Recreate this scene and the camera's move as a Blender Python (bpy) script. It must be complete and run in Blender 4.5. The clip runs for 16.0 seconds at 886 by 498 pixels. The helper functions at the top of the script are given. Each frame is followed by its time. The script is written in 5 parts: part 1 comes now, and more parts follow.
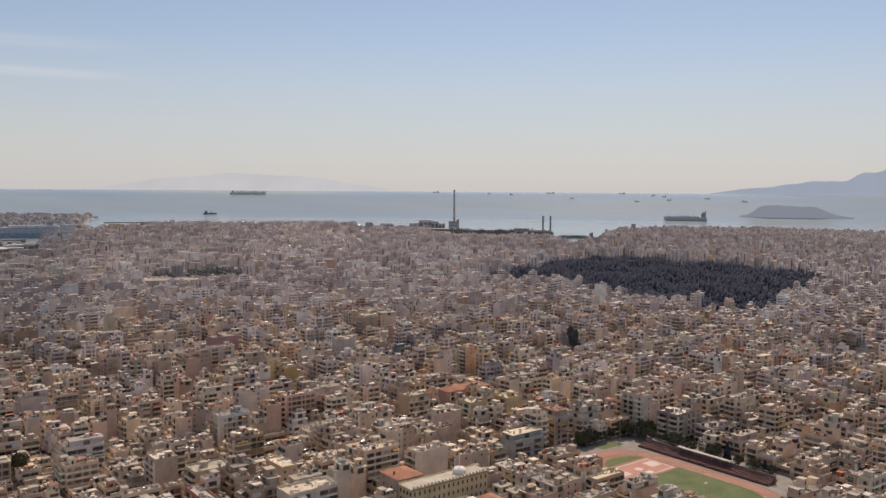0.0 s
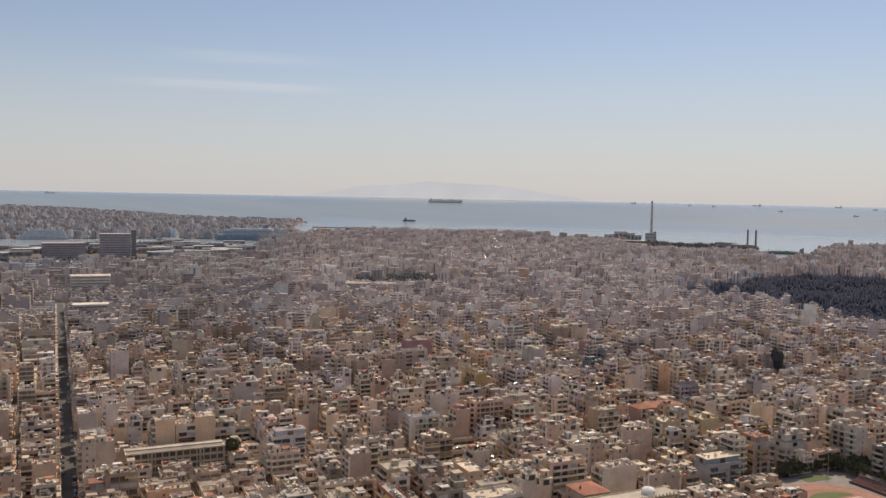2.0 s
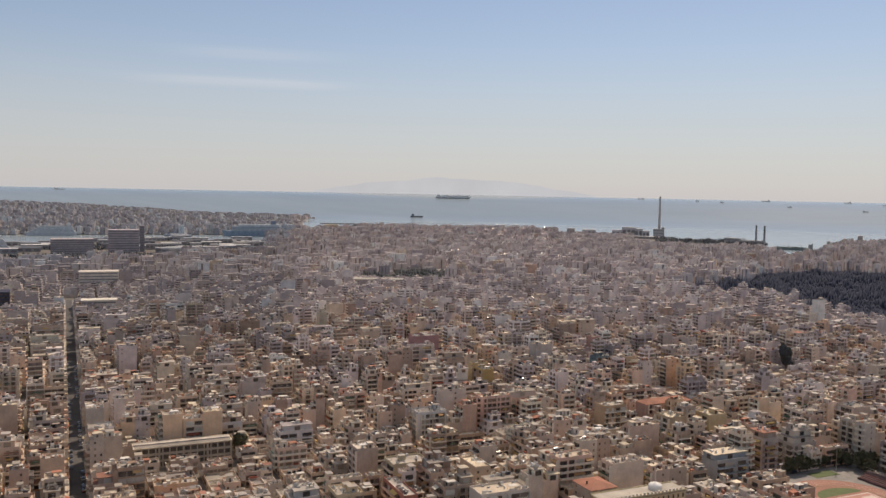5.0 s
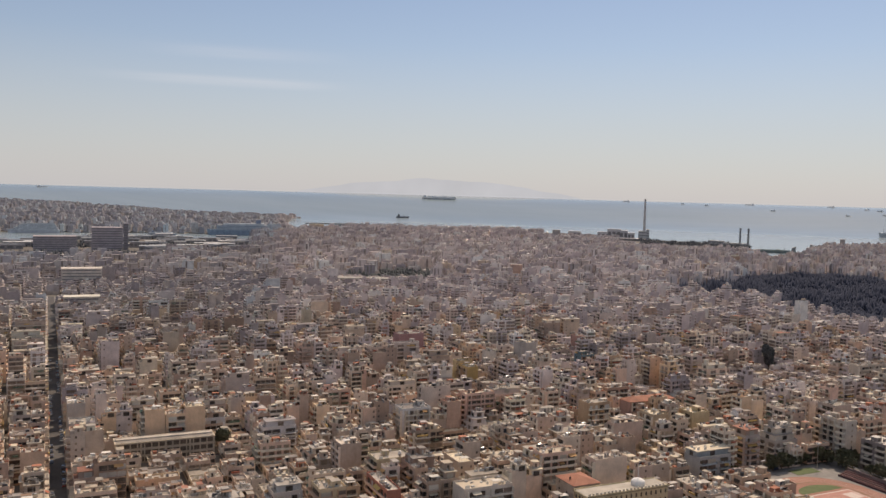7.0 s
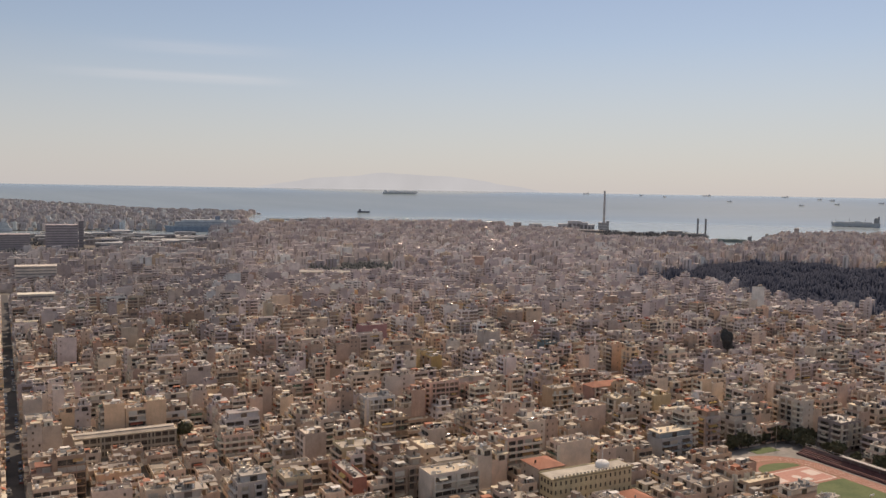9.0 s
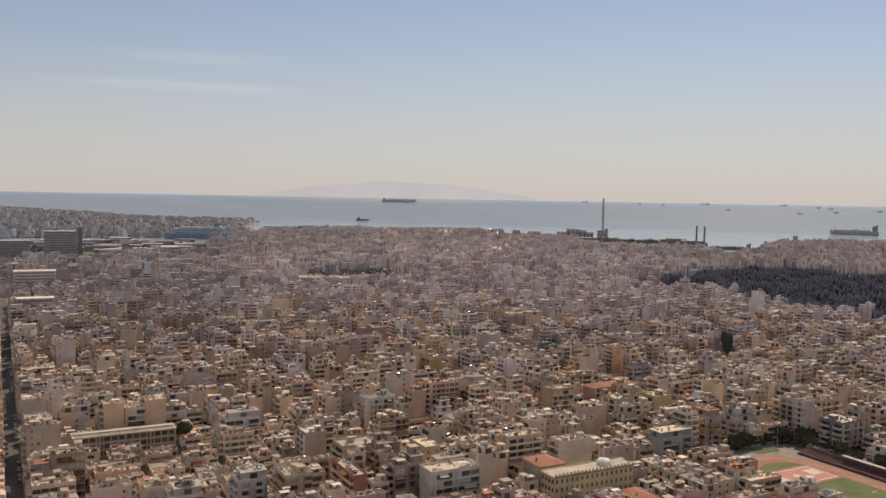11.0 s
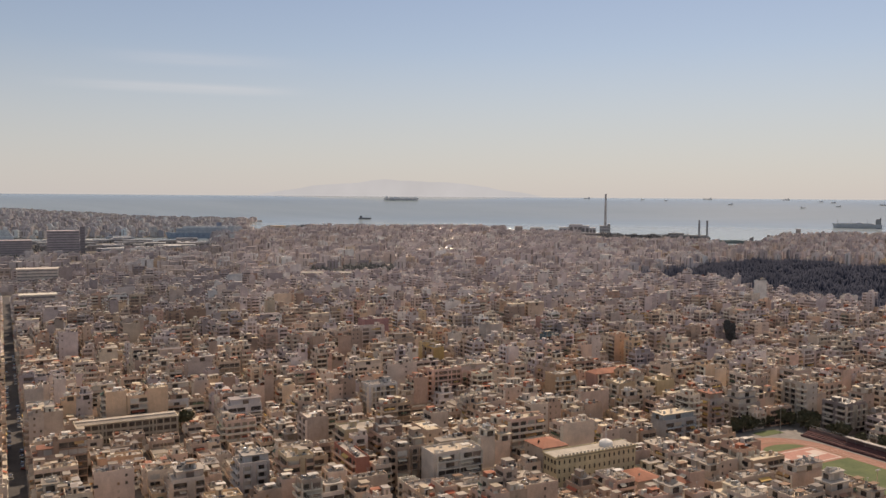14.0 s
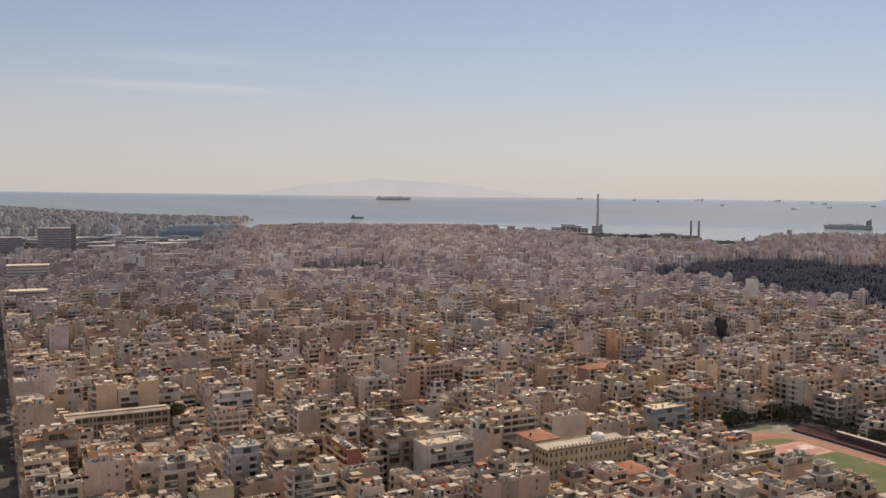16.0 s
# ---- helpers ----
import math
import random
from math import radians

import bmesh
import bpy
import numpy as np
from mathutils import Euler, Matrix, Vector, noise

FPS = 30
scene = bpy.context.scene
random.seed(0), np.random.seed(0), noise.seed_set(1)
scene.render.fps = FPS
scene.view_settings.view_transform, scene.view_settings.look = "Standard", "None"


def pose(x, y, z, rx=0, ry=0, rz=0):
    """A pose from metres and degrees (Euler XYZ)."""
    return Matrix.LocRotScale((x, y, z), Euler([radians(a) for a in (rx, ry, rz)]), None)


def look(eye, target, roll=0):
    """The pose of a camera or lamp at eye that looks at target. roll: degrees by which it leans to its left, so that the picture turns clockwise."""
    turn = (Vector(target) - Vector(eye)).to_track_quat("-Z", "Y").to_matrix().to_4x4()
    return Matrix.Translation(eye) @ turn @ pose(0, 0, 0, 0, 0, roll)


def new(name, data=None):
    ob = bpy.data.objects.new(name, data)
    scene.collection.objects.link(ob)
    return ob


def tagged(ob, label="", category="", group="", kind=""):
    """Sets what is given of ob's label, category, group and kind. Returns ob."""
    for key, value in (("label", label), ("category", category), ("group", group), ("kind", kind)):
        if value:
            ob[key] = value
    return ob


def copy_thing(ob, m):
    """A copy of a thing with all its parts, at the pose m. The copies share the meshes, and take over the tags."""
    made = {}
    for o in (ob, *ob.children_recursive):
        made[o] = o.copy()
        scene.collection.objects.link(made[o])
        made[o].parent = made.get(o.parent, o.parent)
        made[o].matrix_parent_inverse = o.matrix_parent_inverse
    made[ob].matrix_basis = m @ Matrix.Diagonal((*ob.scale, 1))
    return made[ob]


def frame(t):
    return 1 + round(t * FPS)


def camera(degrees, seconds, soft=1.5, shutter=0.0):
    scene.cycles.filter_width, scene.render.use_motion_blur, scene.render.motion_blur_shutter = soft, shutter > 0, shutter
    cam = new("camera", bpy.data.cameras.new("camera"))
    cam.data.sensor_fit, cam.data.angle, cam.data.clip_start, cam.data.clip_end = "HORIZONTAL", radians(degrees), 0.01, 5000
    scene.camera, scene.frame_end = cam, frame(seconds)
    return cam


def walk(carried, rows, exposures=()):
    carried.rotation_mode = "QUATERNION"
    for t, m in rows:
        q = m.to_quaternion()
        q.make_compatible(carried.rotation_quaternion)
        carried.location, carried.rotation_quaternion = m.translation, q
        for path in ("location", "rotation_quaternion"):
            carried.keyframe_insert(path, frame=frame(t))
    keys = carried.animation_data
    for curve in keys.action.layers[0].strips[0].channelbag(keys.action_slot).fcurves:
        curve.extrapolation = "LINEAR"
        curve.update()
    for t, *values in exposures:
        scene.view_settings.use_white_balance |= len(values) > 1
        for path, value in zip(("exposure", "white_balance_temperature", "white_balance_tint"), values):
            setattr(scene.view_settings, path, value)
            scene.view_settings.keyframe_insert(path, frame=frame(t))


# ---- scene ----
cam = camera(55.3, 16.0, soft=1.55)


def view(x, y, z, yaw, pitch, roll):
    """A camera pose from its place and its yaw, pitch and roll in degrees."""
    a, p = radians(yaw), radians(pitch)
    way = Vector((-math.sin(a) * math.cos(p), math.cos(a) * math.cos(p), math.sin(p)))
    return look((x, y, z), Vector((x, y, z)) + way * 100, roll)


# seconds, x, y, z, yaw, pitch, roll
PATH = [
    (0.0, 0.00, 0.00, 140.00, 0.000, -3.993, 0.405),
    (0.5, 0.18, -0.18, 140.19, 6.331, -3.622, 0.869),
    (1.0, 0.39, -0.28, 140.32, 10.020, -3.684, 1.048),
    (1.5, 0.57, -0.34, 140.36, 12.096, -3.598, 1.010),
    (2.0, 0.69, -0.31, 140.35, 13.088, -3.527, 1.142),
    (2.5, 0.76, -0.28, 140.36, 13.594, -3.575, 1.180),
    (3.0, 0.82, -0.23, 140.43, 13.694, -3.667, 1.096),
    (3.5, 0.83, -0.15, 140.50, 13.926, -3.637, 0.949),
    (4.0, 0.91, -0.01, 140.53, 13.853, -3.677, 0.992),
    (4.5, 1.00, 0.11, 140.33, 13.647, -3.805, 1.011),
    (6.8, 1.45, 0.27, 137.41, 13.554, -3.667, 1.353),
    (7.0, 1.45, 0.29, 137.10, 12.635, -3.685, 1.568),
    (7.5, 1.36, 0.40, 136.27, 9.950, -3.741, 1.391),
    (8.0, 1.20, 0.49, 135.30, 9.043, -4.049, 1.092),
    (8.5, 1.01, 0.56, 134.28, 9.273, -4.009, 1.011),
    (9.0, 0.89, 0.65, 133.28, 10.020, -3.977, 0.975),
    (9.2, 0.84, 0.67, 132.83, 10.416, -3.530, 1.214),
    (11.3, 0.05, 0.49, 127.37, 9.911, -3.300, 0.993),
    (11.5, 0.05, 0.48, 126.83, 10.573, -3.176, 1.180),
    (12.0, 0.26, 0.45, 125.46, 11.200, -2.880, 0.484),
    (12.5, 0.59, 0.45, 124.10, 10.911, -3.687, 0.289),
    (13.0, 0.96, 0.50, 122.85, 10.248, -2.834, 0.081),
    (13.5, 1.25, 0.60, 121.79, 9.729, -3.208, 0.302),
    (14.0, 1.38, 0.70, 120.97, 10.137, -3.422, 0.411),
    (14.5, 1.42, 0.77, 120.26, 10.616, -3.856, 0.579),
    (15.0, 1.39, 0.77, 119.48, 10.330, -3.641, 0.821),
    (15.5, 1.33, 0.72, 118.62, 9.446, -3.580, 0.887),
    (16.0, 1.27, 0.64, 117.69, 9.615, -3.397, 0.655),
]
walk(cam, [(r[0], view(*r[1:])) for r in PATH],
     [(0.0, 0.0, 6600, 15.5), (4.5, 0.0, 6570, 15), (8.0, -0.02, 6620, 15.5), (9.0, -0.03, 6850, 16.5), (11.5, -0.08, 6950, 17), (13.2, -0.05, 7000, 17), (14.5, -0.03, 7000, 17), (16.0, -0.04, 6950, 17)])

# ---- world and light ----
SUN_AZ, SUN_EL = 12.0, 50.0      # degrees clockwise from +y, above the horizon
world = bpy.data.worlds.new("hazy_spring_sky")
scene.world = world
world.use_nodes = True
wn, wl = world.node_tree.nodes, world.node_tree.links
wn.clear()
sky = wn.new("ShaderNodeTexSky")
sky.sky_type, sky.sun_disc = "NISHITA", False
sky.sun_elevation, sky.sun_rotation = radians(SUN_EL), radians(SUN_AZ)
sky.altitude, sky.air_density, sky.dust_density, sky.ozone_density = 100, 1.0, 0.3, 1.5
# spring haze: thick and cream towards the horizon, thin overhead, with a few wisps of high cloud
place = wn.new("ShaderNodeTexCoord")
axes = wn.new("ShaderNodeSeparateXYZ")
wl.new(place.outputs["Generated"], axes.inputs[0])
thick = wn.new("ShaderNodeValToRGB")
for e, (at, g) in zip([thick.color_ramp.elements[0], thick.color_ramp.elements[1]] + [thick.color_ramp.elements.new(0.1 * k) for k in (1, 2, 3)], ((0.0, 0.84), (1.0, 0.02), (0.08, 0.58), (0.17, 0.2), (0.3, 0.08))):
    e.position, e.color = at, (g, g, g, 1)
wl.new(axes.outputs["Z"], thick.inputs["Fac"])
veil = wn.new("ShaderNodeMix")
veil.data_type = "RGBA"
wl.new(thick.outputs["Color"], veil.inputs["Factor"])
veil.inputs[7].default_value = (6.2, 6.33, 6.5, 1)


def window_of(axis, at, half):
    """1 at one value of an axis of the sky, falling to 0 half away."""
    m = wn.new("ShaderNodeMapRange")
    d, a = wn.new("ShaderNodeMath"), wn.new("ShaderNodeMath")
    d.operation, a.operation = "SUBTRACT", "ABSOLUTE"
    wl.new(axes.outputs[axis], d.inputs[0])
    d.inputs[1].default_value = at
    wl.new(d.outputs[0], a.inputs[0])
    m.interpolation_type = "SMOOTHERSTEP"
    m.inputs["From Min"].default_value, m.inputs["From Max"].default_value = 0.0, half
    m.inputs["To Min"].default_value, m.inputs["To Max"].default_value = 1.0, 0.0
    wl.new(a.outputs[0], m.inputs["Value"])
    return m.outputs[0]


def product(a, b):
    m = wn.new("ShaderNodeMath")
    m.operation = "MULTIPLY"
    wl.new(a, m.inputs[0])
    if isinstance(b, float):
        m.inputs[1].default_value = b
    else:
        wl.new(b, m.inputs[1])
    return m.outputs[0]


stretch, wisps = wn.new("ShaderNodeMapping"), wn.new("ShaderNodeTexNoise")
stretch.inputs["Scale"].default_value = (3.0, 3.0, 60)
wl.new(place.outputs["Generated"], stretch.inputs["Vector"])
wl.new(stretch.outputs[0], wisps.inputs["Vector"])
wisps.inputs["Scale"].default_value, wisps.inputs["Detail"].default_value, wisps.inputs["Roughness"].default_value = 2.0, 6, 0.6
streaks = None
for x, hx, z, hz, k in ((-0.45, 0.16, 0.1205, 0.009, 0.28), (-0.43, 0.14, 0.152, 0.012, 0.15)):
    one = product(product(window_of("X", x, hx), window_of("Z", z, hz)), product(wisps.outputs["Fac"], k * 1.6))
    if streaks is None:
        streaks = one
    else:
        both = wn.new("ShaderNodeMath")
        wl.new(streaks, both.inputs[0])
        wl.new(one, both.inputs[1])
        streaks = both.outputs[0]
cirrus = wn.new("ShaderNodeMix")
cirrus.data_type = "RGBA"
cirrus.inputs[7].default_value = (9.2, 9.2, 9.2, 1)
wl.new(streaks, cirrus.inputs["Factor"])
wl.new(veil.outputs[2], cirrus.inputs[6])
bg = wn.new("ShaderNodeBackground")
bg.inputs["Strength"].default_value = 0.085
wo = wn.new("ShaderNodeOutputWorld")
wl.new(sky.outputs[0], veil.inputs[6])
wl.new(cirrus.outputs[2], bg.inputs["Color"])
wl.new(bg.outputs[0], wo.inputs["Surface"])

lamp = bpy.data.lights.new("sun", "SUN")
lamp.energy, lamp.angle, lamp.color = 4.1, radians(0.6), (1.0, 0.82, 0.61)
sun = new("sun", lamp)
sa, se = radians(SUN_AZ), radians(SUN_EL)
sun.matrix_world = look(Vector((math.sin(sa) * math.cos(se), math.cos(sa) * math.cos(se), math.sin(se))) * 500, (0, 0, 0))


# ---- materials ----
def shader(name, rough=0.85, metal=0.0, spec=0.3):
    m = bpy.data.materials.new(name)
    m.use_nodes = True
    p = m.node_tree.nodes["Principled BSDF"]
    p.inputs["Roughness"].default_value, p.inputs["Metallic"].default_value = rough, metal
    p.inputs["Specular IOR Level"].default_value = spec
    return m, m.node_tree.nodes, m.node_tree.links, p


def noise_map(n, l, scale, detail=4.0, rough=0.6, stretch=(1, 1, 1)):
    """Noise in world metres."""
    geo, mp, tex = n.new("ShaderNodeNewGeometry"), n.new("ShaderNodeMapping"), n.new("ShaderNodeTexNoise")
    mp.inputs["Scale"].default_value = stretch
    l.new(geo.outputs["Position"], mp.inputs["Vector"])
    l.new(mp.outputs[0], tex.inputs["Vector"])
    tex.inputs["Scale"].default_value, tex.inputs["Detail"].default_value, tex.inputs["Roughness"].default_value = scale, detail, rough
    return tex.outputs["Fac"]


def ramp(n, l, fac, stops):
    r = n.new("ShaderNodeValToRGB")
    while len(r.color_ramp.elements) < len(stops):
        r.color_ramp.elements.new(0.5)
    for e, (at, c) in zip(r.color_ramp.elements, stops):
        e.position, e.color = at, (*c, 1)
    l.new(fac, r.inputs["Fac"])
    return r.outputs["Color"]


def times_colour(n, l, a, b, fac=1.0):
    mix = n.new("ShaderNodeMix")
    mix.data_type, mix.blend_type = "RGBA", "MULTIPLY"
    mix.inputs["Factor"].default_value = fac
    l.new(a, mix.inputs[6])
    l.new(b, mix.inputs[7])
    return mix.outputs[2]


def bump(n, l, p, fac, strength, distance):
    b = n.new("ShaderNodeBump")
    b.inputs["Strength"].default_value, b.inputs["Distance"].default_value = strength, distance
    l.new(fac, b.inputs["Height"])
    l.new(b.outputs[0], p.inputs["Normal"])


def weathered(name, source, rough=0.85, metal=0.0, lo=0.72, streak=True, spec=0.25):
    """A painted or plastered surface whose colour is the object's own, or the mesh's tint, with stains and grain."""
    m, n, l, p = shader(name, rough, metal, spec)
    if source == "object":
        c = n.new("ShaderNodeObjectInfo").outputs["Color"]
    elif source == "tint":
        a = n.new("ShaderNodeAttribute")
        a.attribute_name = "tint"
        c = a.outputs["Color"]
    else:
        v = n.new("ShaderNodeRGB")
        v.outputs[0].default_value = (*source, 1)
        c = v.outputs[0]
    big = ramp(n, l, noise_map(n, l, 0.13, 5), [(0.3, (lo, lo, lo)), (0.68, (1.06, 1.05, 1.03))])
    c = times_colour(n, l, c, big)
    if streak:
        st = noise_map(n, l, 1.0, 4, 0.65, (0.7, 0.7, 0.16))
        c = times_colour(n, l, c, ramp(n, l, st, [(0.3, (0.72, 0.68, 0.64)), (0.55, (1, 1, 1))]), 0.35)
    fine = noise_map(n, l, 2.2, 3)
    c = times_colour(n, l, c, ramp(n, l, fine, [(0.3, (0.8, 0.8, 0.8)), (0.7, (1.05, 1.05, 1.05))]), 0.8)
    l.new(c, p.inputs["Base Color"])
    bump(n, l, p, fine, 0.25, 0.05)
    return m


def two_tone(name, a, b, scale, rough=0.85, spec=0.3, strength=0.4, distance=0.1, metal=0.0):
    m, n, l, p = shader(name, rough, metal, spec)
    f = noise_map(n, l, scale, 6, 0.65)
    c = ramp(n, l, f, [(0.32, a), (0.68, b)])
    g = noise_map(n, l, scale * 9, 3)
    l.new(times_colour(n, l, c, ramp(n, l, g, [(0.3, (0.8, 0.8, 0.8)), (0.7, (1.08, 1.08, 1.08))])), p.inputs["Base Color"])
    bump(n, l, p, g, strength, distance)
    return m


M_WALL = weathered("facade_plaster", "object")
M_WALL_S = weathered("district_plaster", "tint")
M_ROOF = weathered("roof_terrace", "object", 0.9, streak=False, lo=0.6)
M_ROOF_S = weathered("district_roofs", "tint", 0.9, streak=False, lo=0.6)
M_TILE = weathered("clay_tiles", "object", 0.8, streak=False, lo=0.65)
M_TRIM = weathered("painted_concrete", "object", 0.8)
M_CLOTH = weathered("awning_canvas", "object", 0.9, streak=False)
M_METAL = weathered("galvanised_steel", (0.62, 0.62, 0.62), 0.28, 1.0, streak=False)
M_PAINTED_STEEL = weathered("painted_steel", "object", 0.5, 0.0, spec=0.5)
M_GLASS, gn, gl, gp = shader("window_glass", 0.12, 0.0, 0.5)
gl.new(ramp(gn, gl, noise_map(gn, gl, 0.35, 2), [(0.3, (0.028, 0.026, 0.025)), (0.7, (0.12, 0.1, 0.085))]), gp.inputs["Base Color"])
M_BLIND = weathered("roller_blinds", "object", 0.7, streak=False)
M_GLASS_S, dn, dl, dp = shader("district_windows", 0.25, 0.0, 0.5)
tint_of = dn.new("ShaderNodeAttribute")
tint_of.attribute_name = "tint"
dl.new(times_colour(dn, dl, tint_of.outputs["Color"], ramp(dn, dl, noise_map(dn, dl, 0.35, 2), [(0.3, (0.6, 0.6, 0.6)), (0.7, (1.2, 1.15, 1.1))])), dp.inputs["Base Color"])
M_PANEL, pn, pl, pp = shader("solar_collector_glass", 0.1, 0.0, 0.6)
pl.new(ramp(pn, pl, noise_map(pn, pl, 0.6, 2), [(0.3, (0.012, 0.014, 0.022)), (0.7, (0.03, 0.033, 0.05))]), pp.inputs["Base Color"])
M_ASPHALT = two_tone("asphalt", (0.065, 0.063, 0.067), (0.115, 0.11, 0.108), 0.12)
M_GROUND = two_tone("town_ground", (0.09, 0.082, 0.075), (0.2, 0.18, 0.155), 0.05)
M_PAVE = two_tone("pavement_slabs", (0.17, 0.162, 0.155), (0.27, 0.255, 0.24), 0.2)
M_TRACK = two_tone("red_running_track", (0.25, 0.125, 0.095), (0.32, 0.165, 0.12), 0.1)
M_COURT = two_tone("pink_sports_court", (0.37, 0.19, 0.155), (0.45, 0.245, 0.2), 0.12)
M_GRASS = two_tone("sports_grass", (0.06, 0.092, 0.034), (0.115, 0.14, 0.058), 0.09)
M_PALE = two_tone("worn_pale_paint", (0.5, 0.4, 0.36), (0.62, 0.54, 0.49), 0.5)
M_WHITE = two_tone("white_paint", (0.7, 0.69, 0.66), (0.8, 0.79, 0.77), 0.6)
# needle colour blued to put haze over the distant wood
M_PINE = two_tone("dark_hazed_needles", (0.04, 0.047, 0.073), (0.06, 0.069, 0.102), 0.05, spec=0.08)
# grey-blue haze mixed into the shore trees' leaf colour
M_SHORE = two_tone("hazy_shore_trees", (0.06, 0.066, 0.076), (0.09, 0.097, 0.108), 0.03)
M_LEAF = two_tone("broadleaf_foliage", (0.05, 0.056, 0.03), (0.12, 0.115, 0.07), 0.3)
# glass for far buildings, its pale colour carrying the haze
M_FAR_GLASS = two_tone("hazed_far_glass", (0.13, 0.13, 0.14), (0.2, 0.195, 0.2), 0.1, 0.3, 0.5)
M_EVERGREEN = two_tone("grey_green_evergreen", (0.085, 0.092, 0.098), (0.125, 0.13, 0.128), 0.2, spec=0.1)
M_BARK = two_tone("bark", (0.08, 0.06, 0.045), (0.16, 0.12, 0.09), 2.0)
M_HULL = weathered("ship_hull_paint", "object", 0.6)
M_SCRUB = two_tone("island_scrub", (0.1, 0.11, 0.125), (0.15, 0.155, 0.165), 0.02)
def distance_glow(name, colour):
    """Far land as a flat glow: the lit haze before it is put into emission."""
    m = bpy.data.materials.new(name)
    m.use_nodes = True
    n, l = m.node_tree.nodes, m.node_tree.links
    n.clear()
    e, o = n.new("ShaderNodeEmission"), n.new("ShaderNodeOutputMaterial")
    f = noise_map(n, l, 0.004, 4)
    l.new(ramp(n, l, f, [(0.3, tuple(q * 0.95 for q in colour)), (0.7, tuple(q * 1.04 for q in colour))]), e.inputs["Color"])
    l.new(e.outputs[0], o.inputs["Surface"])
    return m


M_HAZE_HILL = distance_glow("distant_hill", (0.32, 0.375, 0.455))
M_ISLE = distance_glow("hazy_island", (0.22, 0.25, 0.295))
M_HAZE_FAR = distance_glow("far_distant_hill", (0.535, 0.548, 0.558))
M_SEA, sn, sl, sp = shader("sea_water", 0.2, 0.0, 0.3)
sl.new(ramp(sn, sl, noise_map(sn, sl, 0.003, 5, 0.6, (0.35, 1.6, 1)), [(0.3, (0.21, 0.265, 0.295)), (0.7, (0.25, 0.305, 0.335))]), sp.inputs["Base Color"])
bump(sn, sl, sp, noise_map(sn, sl, 0.08, 4), 0.06, 0.4)

# ---- mesh helpers ----
TH = radians(37.8)
CU, SU = math.cos(TH), math.sin(TH)


def xy(u, v):
    """Street-grid coordinates to the plan."""
    return u * CU - v * SU, u * SU + v * CU


QUADS = ((0, 1, 5, 4), (1, 2, 6, 5), (2, 3, 7, 6), (3, 0, 4, 7), (4, 5, 6, 7), (3, 2, 1, 0))


def box_mesh(name, boxes, mat):
    """One mesh of boxes (x0, x1, y0, y1, z0, z1)."""
    vs, fs = [], []
    for x0, x1, y0, y1, z0, z1 in boxes:
        b = len(vs)
        vs += [(x0, y0, z0), (x1, y0, z0), (x1, y1, z0), (x0, y1, z0), (x0, y0, z1), (x1, y0, z1), (x1, y1, z1), (x0, y1, z1)]
        fs += [tuple(b + i for i in q) for q in QUADS]
    me = bpy.data.meshes.new(name)
    me.from_pydata(vs, [], fs)
    me.materials.append(mat)
    return me


def raw_mesh(name, vs, fs, mat, smooth=False):
    me = bpy.data.meshes.new(name)
    me.from_pydata([tuple(v) for v in vs], [], fs)
    me.materials.append(mat)
    if smooth:
        me.polygons.foreach_set("use_smooth", [True] * len(me.polygons))
    return me


def part(name, mesh, parent, label="", colour=None):
    ob = new(name, mesh)
    ob.parent = parent
    if colour:
        ob.color = (*colour, 1)
    if label:
        ob["label"] = label
    return ob


def bm_mesh(name, bm, mat, smooth=False):
    me = bpy.data.meshes.new(name)
    bmesh.ops.recalc_face_normals(bm, faces=bm.faces)
    bm.to_mesh(me)
    bm.free()
    me.materials.append(mat)
    if smooth:
        me.polygons.foreach_set("use_smooth", [True] * len(me.polygons))
    return me


def tube(bm, a, b, r0, r1=None, seg=12, caps=True):
    """A tapered tube from a to b."""
    a, b = Vector(a), Vector(b)
    r1 = r0 if r1 is None else r1
    q = (b - a).to_track_quat("Z", "Y").to_matrix()
    rings = []
    for c, r in ((a, r0), (b, r1)):
        rings.append([bm.verts.new(c + q @ Vector((r * math.cos(2 * math.pi * i / seg), r * math.sin(2 * math.pi * i / seg), 0))) for i in range(seg)])
    for i in range(seg):
        bm.faces.new((rings[0][i], rings[0][(i + 1) % seg], rings[1][(i + 1) % seg], rings[1][i]))
    if caps:
        bm.faces.new(rings[1])
        bm.faces.new(rings[0][::-1])


